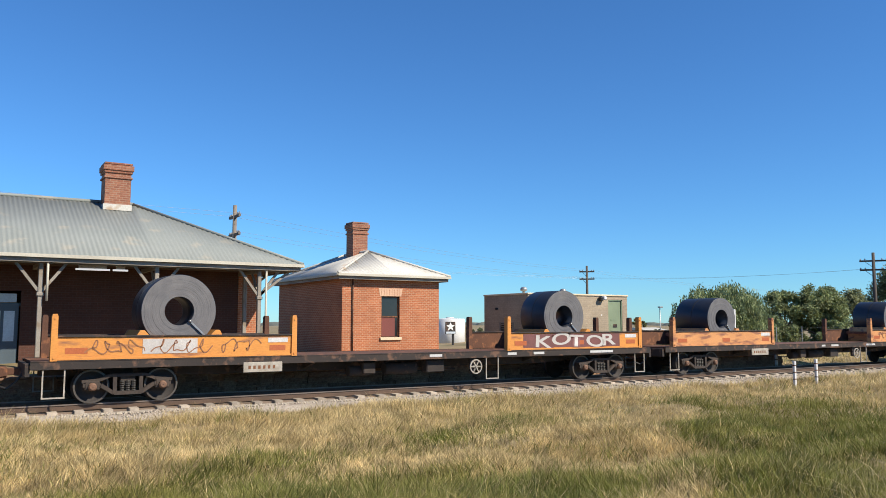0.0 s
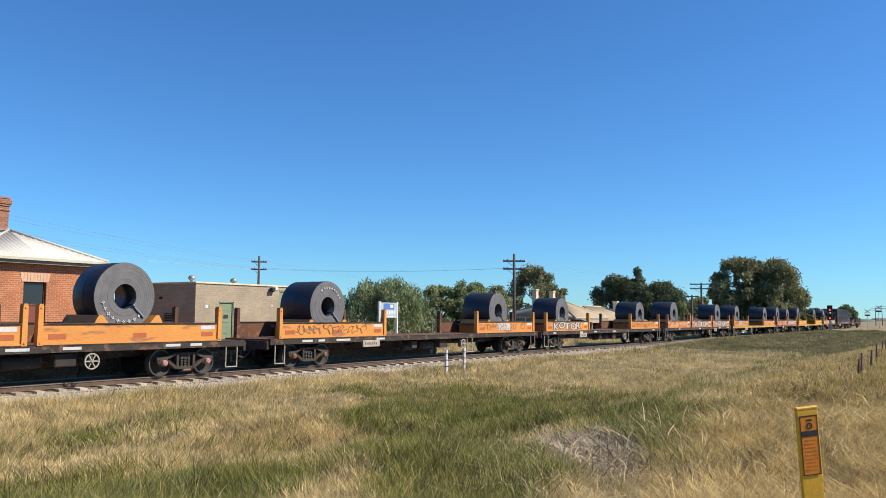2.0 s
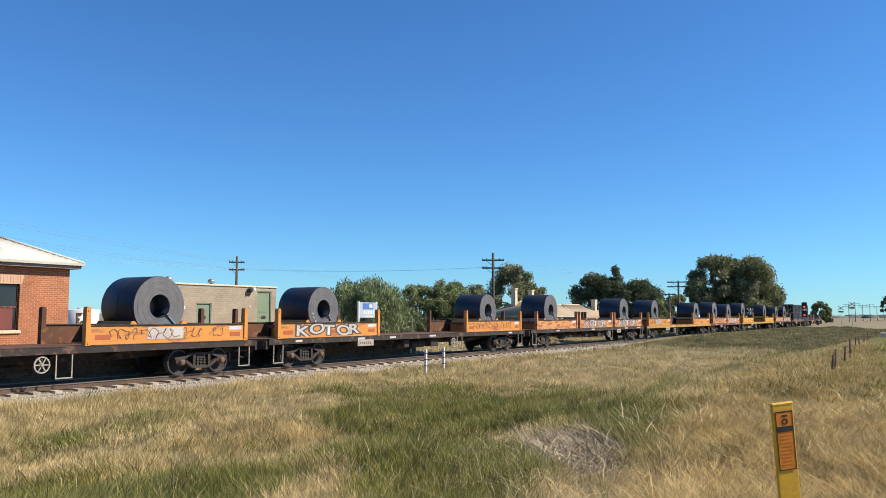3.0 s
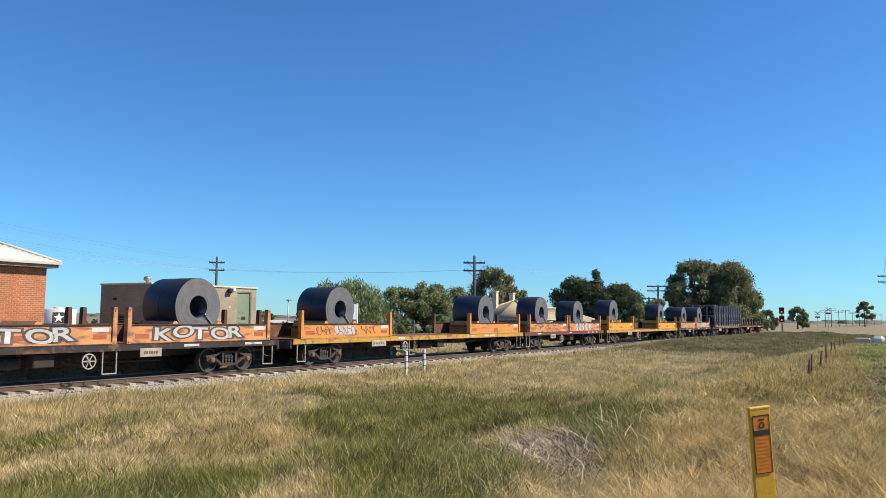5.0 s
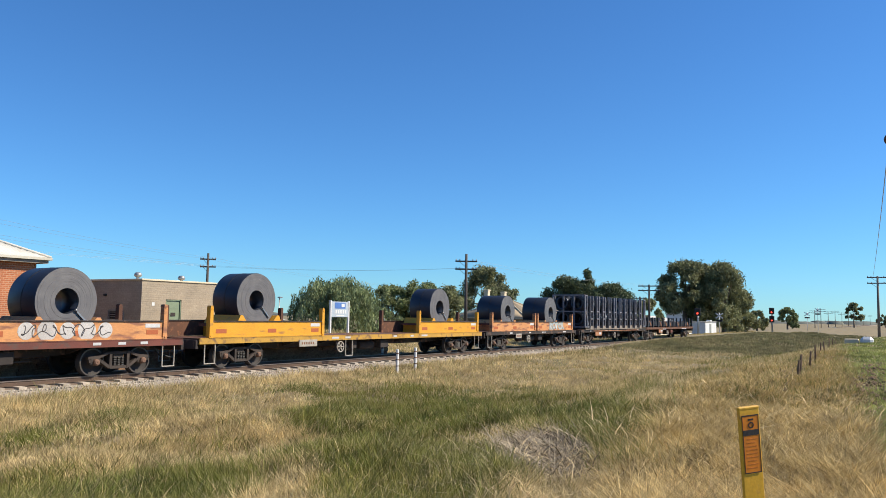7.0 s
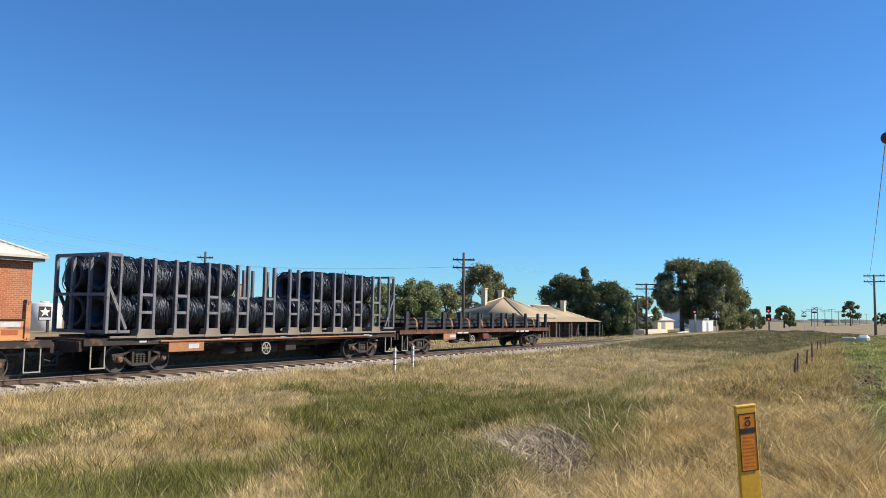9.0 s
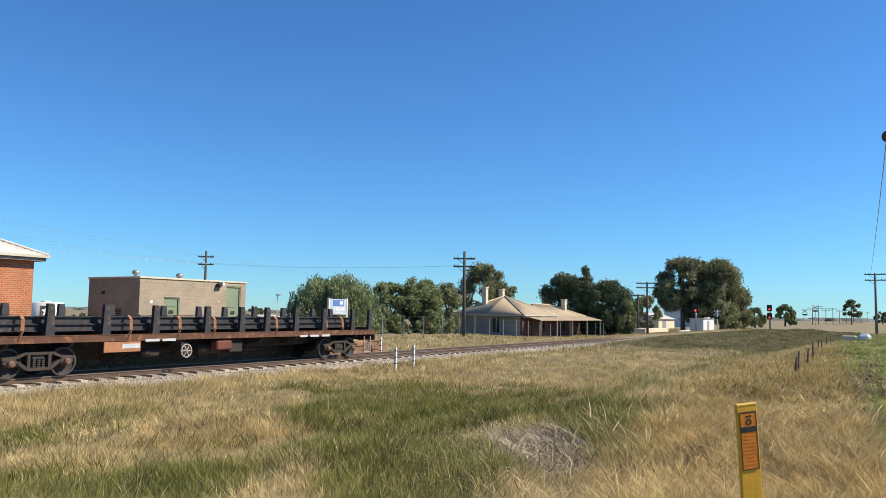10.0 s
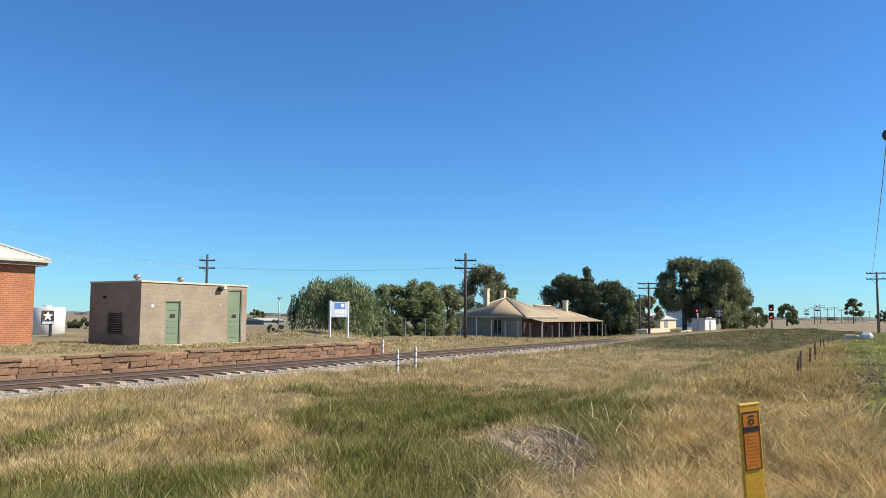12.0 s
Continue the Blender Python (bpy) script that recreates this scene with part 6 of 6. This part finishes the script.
# ---- grass ----
def blades(name, material, x, y, height, width, per, spread, lean, rng, label, curl=0.5, z=None, swirl=0.0):
    """Tufts at (x, y); each has some curved blades, bent near by, single slivers further off. swirl: how far neighbours lean alike."""
    n = len(x)
    X = np.repeat(x, per) + rng.normal(0, 1, n * per) * np.repeat(spread, per)
    Y = np.repeat(y, per) + rng.normal(0, 1, n * per) * np.repeat(spread, per)
    H = np.repeat(height, per) * (0.5 + 0.65 * rng.random(n * per))
    W = np.repeat(width, per) * (0.55 + 0.7 * rng.random(n * per)) * np.where(rng.random(n * per) < 0.12, 1.7, 1.0)
    Z = gz(X, Y) - 0.03 if z is None else np.repeat(z, per)
    a = rng.random(n * per) * 6.283
    tilt = lean * (0.2 + rng.random(n * per))
    f = 2.4 * np.sin(0.55 * X + 1.7 * np.sin(0.4 * Y)) + 1.6 * np.sin(0.8 * Y + 0.9 * np.sin(0.6 * X))
    dx = np.cos(a) * tilt + swirl * np.cos(f) + 0.10
    dy = np.sin(a) * tilt + swirl * np.sin(f)
    b = rng.random(n * per) * 6.283
    sx, sy = np.cos(b) * W / 2, np.sin(b) * W / 2

    def at(q, s, k):
        g = q + curl * q * q
        px, py, pz = X[k] + dx[k] * H[k] * g * 0.7, Y[k] + dy[k] * H[k] * g * 0.7, Z[k] + H[k] * (q - 0.30 * curl * q * q)
        return [np.stack([px - sx[k] * s, py - sy[k] * s, pz], -1), np.stack([px + sx[k] * s, py + sy[k] * s, pz], -1)]
    near = np.hypot(X, Y) < 19
    l0, l1, tip = at(0.0, 0.8, near), at(0.55, 1.0, near), at(1.0, 0.0, near)[0]
    v = np.stack([l0[0], l0[1], l1[1], l1[0], tip], 1).reshape(-1, 3)
    i = np.arange(near.sum())[:, None] * 5
    f = (i[:, :, None] + np.array([[0, 1, 2], [0, 2, 3], [3, 2, 4]])[None]).ravel()
    far = ~near
    l0, tip = at(0.0, 1.3, far), at(1.0, 0.0, far)[0]
    f2 = len(v) + np.arange(far.sum() * 3)
    v = np.concatenate([v, np.stack([l0[0], l0[1], tip], 1).reshape(-1, 3)])
    me = mesh_np(name, v, np.concatenate([f, f2]), 3)
    tagged(link(name, me, material), label, "grass", kind="stuff")


def spot(x, y, cx, cy, rx, ry, turn=0.0):
    c, s = math.cos(turn), math.sin(turn)
    u, w = (x - cx) * c + (y - cy) * s, -(x - cx) * s + (y - cy) * c
    return np.exp(-(u / rx) ** 2 - (w / ry) ** 2)


def window(a, b, soft, v):
    """One inside a to b, falling softly to nothing outside."""
    return sm(a - soft, a + soft, v) * (1 - sm(b - soft, b + soft, v))


def greenness(x, y):
    """Where fresh grass grows: the damp hollow, the lee of the cut heap, and pockets along the bank."""
    r, th = np.hypot(x, y), np.degrees(np.arctan2(y, x))
    th = th + 2.0 * np.sin(r * 0.9) + 1.2 * np.sin(r * 2.1 + th * 0.3)
    g = 1.5 * window(27.0, 40.5, 2.0, th) * window(5.5, 27, 3.0, r) + 1.35 * window(46.5, 97, 2.5, th) * (1 - sm(11.8, 14.4, r + 0.5 * np.sin(th * 0.4)))
    g = g + 2.0 * spot(x, y, 16.6, 7.2, 3.6, 1.4, 0.4) + 0.9 * spot(x, y, 21.5, 6.3, 3.0, 0.7, 0.2) + 1.7 * spot(x, y, 11.8, 3.9, 2.4, 0.75, 0.35) + 0.8 * spot(x, y, 22.5, 10.5, 3.5, 1.2, 0.3)
    g = g + 0.55 * spot(x, y, 9.0, 15.0, 2.2, 1.2, 1.1) + 0.6 * spot(x, y, 4.6, 13.5, 1.6, 0.9) + 0.6 * spot(x, y, 12.0, 15.8, 1.2, 0.7)
    g = g + 0.7 * spot(x, y, 54, 8.6, 9, 1.6) + 0.6 * spot(x, y, 27, 8.2, 3.5, 1.0, 0.2) + 0.4 * spot(x, y, 33, 6.0, 6, 0.8, 0.1) - 0.6 * spot(x, y, 11.8, 9.4, 1.2, 0.5, 0.7)
    return g + 0.28 * np.sin(x * 0.9 + 1.7 * np.sin(y * 0.7)) * np.sin(y * 1.1 + 0.4 * x) + 0.16 * np.sin(2.7 * x + y) * np.sin(3.1 * y)


def pit(x, y):
    return spot(x, y, 9.6, 4.2, 2.7, 0.72, 0.5)


def grass():
    rng = np.random.default_rng(77)
    n = 125000
    r = 4.9 * (75 / 4.9) ** rng.random(n)
    a = np.radians(rng.uniform(2, 94, n))
    x, y = r * np.cos(a), r * np.sin(a)
    keep = (y < 21.9 + 0.25 * np.sin(x * 1.3)) & (y > 0.24 * x * (1 - sm(18, 34, x)) - 0.05 * x * (greenness(x, y) > 0.5) + (2.2 + 0.03 * x) * sm(14, 30, x)) & (pit(x, y) < 0.42)
    x, y, r = x[keep], y[keep], r[keep]
    g = greenness(x, y) + rng.normal(0, 0.3, len(x))
    g = g - 0.25 * sm(0.2, 0.9, np.sin(x * 3.3 + 2 * np.sin(y * 1.9)) * np.sin(y * 2.9 + x))
    dark = (x > 48) & (y > 7) & (rng.random(len(x)) < sm(48, 68, x))
    green = (g > 0.45) & ~dark
    dry = ~green & ~dark
    hump = np.sin(x * 0.8 + 1.2 * np.sin(y * 0.7)) * np.sin(y * 0.9 + 0.5 * x) + 0.6 * np.sin(2.3 * x + y) * np.sin(2.0 * y - 0.7 * x)
    h = np.clip(0.24 + 0.10 * hump, 0.12, 0.5) + 0.09 * rng.random(len(x))
    h = h * (0.8 + 0.35 * sm(17, 21, y)) * np.where(rng.random(len(x)) < 0.07, 1.5, 1.0)
    w = 0.0024 + 0.00054 * r
    sp = 0.045 + 0.0048 * r
    blades("dry_grass", M_DRY, x[dry], y[dry], h[dry] * 1.1, w[dry] * 0.85, 10, sp[dry], 0.65, rng, "dry straw-coloured grass on the bank", 0.75, None, 0.14)
    blades("green_grass", M_GREEN, x[green], y[green], h[green] * 1.15, w[green] * 1.1, 9, sp[green], 0.6, rng, "patches of fresh green grass among straw", 0.6, None, 0.12)
    pick = green & (rng.random(len(x)) < 0.22)
    blades("straw_among_green", M_DRY, x[pick], y[pick], h[pick] * 1.25, w[pick] * 0.7, 5, sp[pick] * 1.6, 0.7, rng, "straw stems among the green grass", 0.8, None, 0.12)
    blades("dark_grass", M_DARKGRASS, x[dark], y[dark], h[dark] * 0.8, w[dark], 9, sp[dark], 0.5, rng, "dull dark green grass along the embankment")
    # the same dull grass further along the line
    n = 22000
    fx, fy = 62 * (150 / 62) ** rng.random(n), rng.uniform(5, 22, n)
    keep = (fy > 5 + 0.03 * (fx - 62)) & (fy < 21.6)
    fx, fy = fx[keep], fy[keep]
    blades("far_dark_grass", M_DARKGRASS, fx, fy, 0.14 + 0.14 * rng.random(len(fx)), 0.0007 * fx, 9, 0.007 * fx, 0.5, rng, "dull dark green grass far along the embankment")
    # thin green underlayer within the straw
    pick = dry & (rng.random(len(x)) < 0.05 + 0.45 * np.clip(g, 0, 0.42))
    blades("sparse_green_grass", M_GREEN, x[pick], y[pick], h[pick] * 0.8, w[pick], 5, sp[pick] * 1.5, 0.6, rng, "sparse green shoots through the straw")
    # tall dead grass along the fence
    n = 20000
    r = 3.2 * (48 / 3.2) ** rng.random(n)
    a = np.radians(rng.uniform(0.5, 18, n))
    x, y = r * np.cos(a), r * np.sin(a)
    keep = (y < (0.30 + 0.05 * np.sin(1.3 * x) + rng.normal(0, 0.05, n)) * x) & (greenness(x, y) < 0.55 + rng.normal(0, 0.2, n)) & (y < 3.6 + 0.06 * x) & (y > 0.075 * x - 0.35 - 0.2 * sm(12, 6, x)) & (np.hypot(x - 3.5, y - 0.6) > 0.45)
    x, y, r = x[keep], y[keep], r[keep]
    hh = 0.32 + 0.22 * rng.random(len(x))
    blades("tall_dead_grass", M_GOLD, x, y, hh * (1 - 0.35 * sm(11, 18, r)), 0.0024 + 0.00048 * r, 12, 0.05 + 0.007 * r, 0.85, rng, "tall tangled dead grass along the fence", 0.9, None, 0.04)
    pick = rng.random(len(x)) < 0.36
    blades("tall_green_shoots", M_GREEN, x[pick], y[pick], hh[pick] * 0.55, 0.004 + 0.0008 * r[pick], 6, 0.06 + 0.006 * r[pick], 0.5, rng, "green shoots under the dead grass")
    # pale seed stalks
    n = 5200
    r = 3.6 * (22 / 3.6) ** rng.random(n)
    a = np.radians(rng.uniform(2, 30, n))
    x, y = r * np.cos(a), r * np.sin(a)
    keep = (y > 0.2) & (y < 4.5) & (np.hypot(x - 3.5, y - 0.6) > 0.5)
    x, y, r = x[keep], y[keep], r[keep]
    blades("pale_stalks", M_PALESTRAW, x, y, 0.30 + 0.34 * rng.random(len(x)), 0.0030 + 0.00052 * r, 1, 0.02 + 0 * r, 1.1, rng, "long pale bent grass stalks", 1.5)
    # heap of cut grey stalks in the hollow
    n = 16000
    x, y = rng.uniform(6, 16, n), rng.uniform(2, 8.5, n)
    keep = pit(x, y) > 0.38 + 0.2 * rng.random(n)
    x, y = x[keep], y[keep]
    blades("cut_stalks", M_STALK, x, y, 0.14 + 0.22 * rng.random(len(x)), 0.013 + 0 * x, 2, 0.1 + 0 * x, 2.8, rng, "heap of grey cut stalks in the hollow", 0.6)
    # short field grass past the fence
    n = 24000
    r = 9 * (110 / 9) ** rng.random(n)
    a = np.radians(rng.uniform(-8, 5, n))
    x, y = r * np.cos(a), r * np.sin(a)
    keep = (y < 0.075 * x - 0.35) & (rng.random(n) > 1.0 * spot(x, y, 24, 0.95, 9, 0.4, 0.03))
    x, y, r = x[keep], y[keep], r[keep]
    blades("field_grass", M_LAWN, x, y, 0.11 + 0.08 * rng.random(len(x)), 0.004 + 0.0011 * r, 8, 0.06 + 0.008 * r, 0.5, rng, "short bright green field grass")
    # platform and far-side grass
    n = 17000
    x = -2 + 165 * rng.random(n) ** 1.3
    y = 26.45 + (9 + 24 * sm(60, 110, x)) * rng.random(n) ** 1.3
    foot = rng.random(n) < 0.1
    y = np.where(foot, 25.75 + 0.15 * rng.random(n), y)
    inside = ((x > 23.3) & (x < 30.3) & (y > 29.7)) | ((x > 15.1) & (x < 20.8) & (y > 33.1)) | ((x < 12) & (y > 28))
    bare = (x < 37) & (y < 28.2) & (rng.random(n) < 0.75) & ~foot
    keep = ~inside & ~bare
    x, y = x[keep], y[keep]
    gr = rng.random(len(x)) < np.where(x < 37, 0.45, 0.2)
    for sel, m, nm, lb in ((gr, M_GREEN, "platform_weeds", "low green weeds on the old platform"), (~gr, M_DRY, "platform_grass", "dry grass on the far side of the line")):
        blades(nm, m, x[sel], y[sel], np.where(x[sel] < 37, 0.09, 0.17) + 0.13 * rng.random(sel.sum()), 0.020 + 0.0003 * x[sel], 7, 0.16 + 0 * x[sel], 0.6, rng, lb)

    # open ground all round
    n = 14000
    x, y = rng.uniform(-45, 110, n), rng.uniform(-40, 21.5, n)
    keep = (np.hypot(x, y) > 2.6) & ~((y > 0.0) & (x > 0) & (np.hypot(x, y) < 70)) & ~((y < 0.075 * x - 0.3) & (x > 8) & (y > -0.14 * x))
    x, y = x[keep], y[keep]
    blades("meadow_grass", M_DRY, x, y, 0.18 + 0.15 * rng.random(len(x)), 0.02 + 0 * x, 7, 0.16 + 0 * x, 0.6, rng, "dry meadow grass all round")
    # shorter, trodden grass on top of the bank
    n = 5200
    r, th = rng.uniform(0.9, 5.2, n), rng.uniform(0, 6.283, n)
    x, y = r * np.cos(th), r * np.sin(th)
    keep = np.hypot(x - 3.5, y - 0.6) > 0.35
    x, y = x[keep], y[keep]
    blades("trodden_grass", M_DRY, x, y, 0.09 + 0.10 * rng.random(len(x)), 0.006 + 0 * x, 7, 0.09 + 0 * x, 0.8, rng, "short trodden straw on the bank")


grass()


def clods():
    rng = np.random.default_rng(41)
    n = 1300
    x = 14 + 24 * rng.random(n)
    y = 0.30 + 0.028 * x + rng.normal(0, 0.22, n)
    z = gz(x, y)
    base = np.array([(1, 0, 0), (-1, 0, 0), (0, 1, 0), (0, -1, 0), (0, 0, 0.7), (0, 0, -0.7)])
    tri = np.array([(0, 2, 4), (2, 1, 4), (1, 3, 4), (3, 0, 4), (2, 0, 5), (1, 2, 5), (3, 1, 5), (0, 3, 5)])
    v = base[None] * (0.03 + 0.09 * rng.random((n, 1, 1)) ** 2) * (0.6 + 0.8 * rng.random((n, 6, 3))) + np.stack([x, y, z], -1)[:, None]
    f = (np.arange(n)[:, None, None] * 6 + tri[None]).ravel()
    tagged(link("earth_clods", mesh_np("earth_clods", v.reshape(-1, 3), f, 3), M_CLOD), "turned brown earth clods at the field edge", "soil", kind="stuff")


clods()


# ---- what moves ----
def motions():
    for ob, u, y, z, *turn in MOVERS:
        rx, rz = turn if turn else (0, 0)
        walk(ob, [(t, pose(u + s, y, z, rx, 0, rz)) for t, s in TRAIN])


motions()
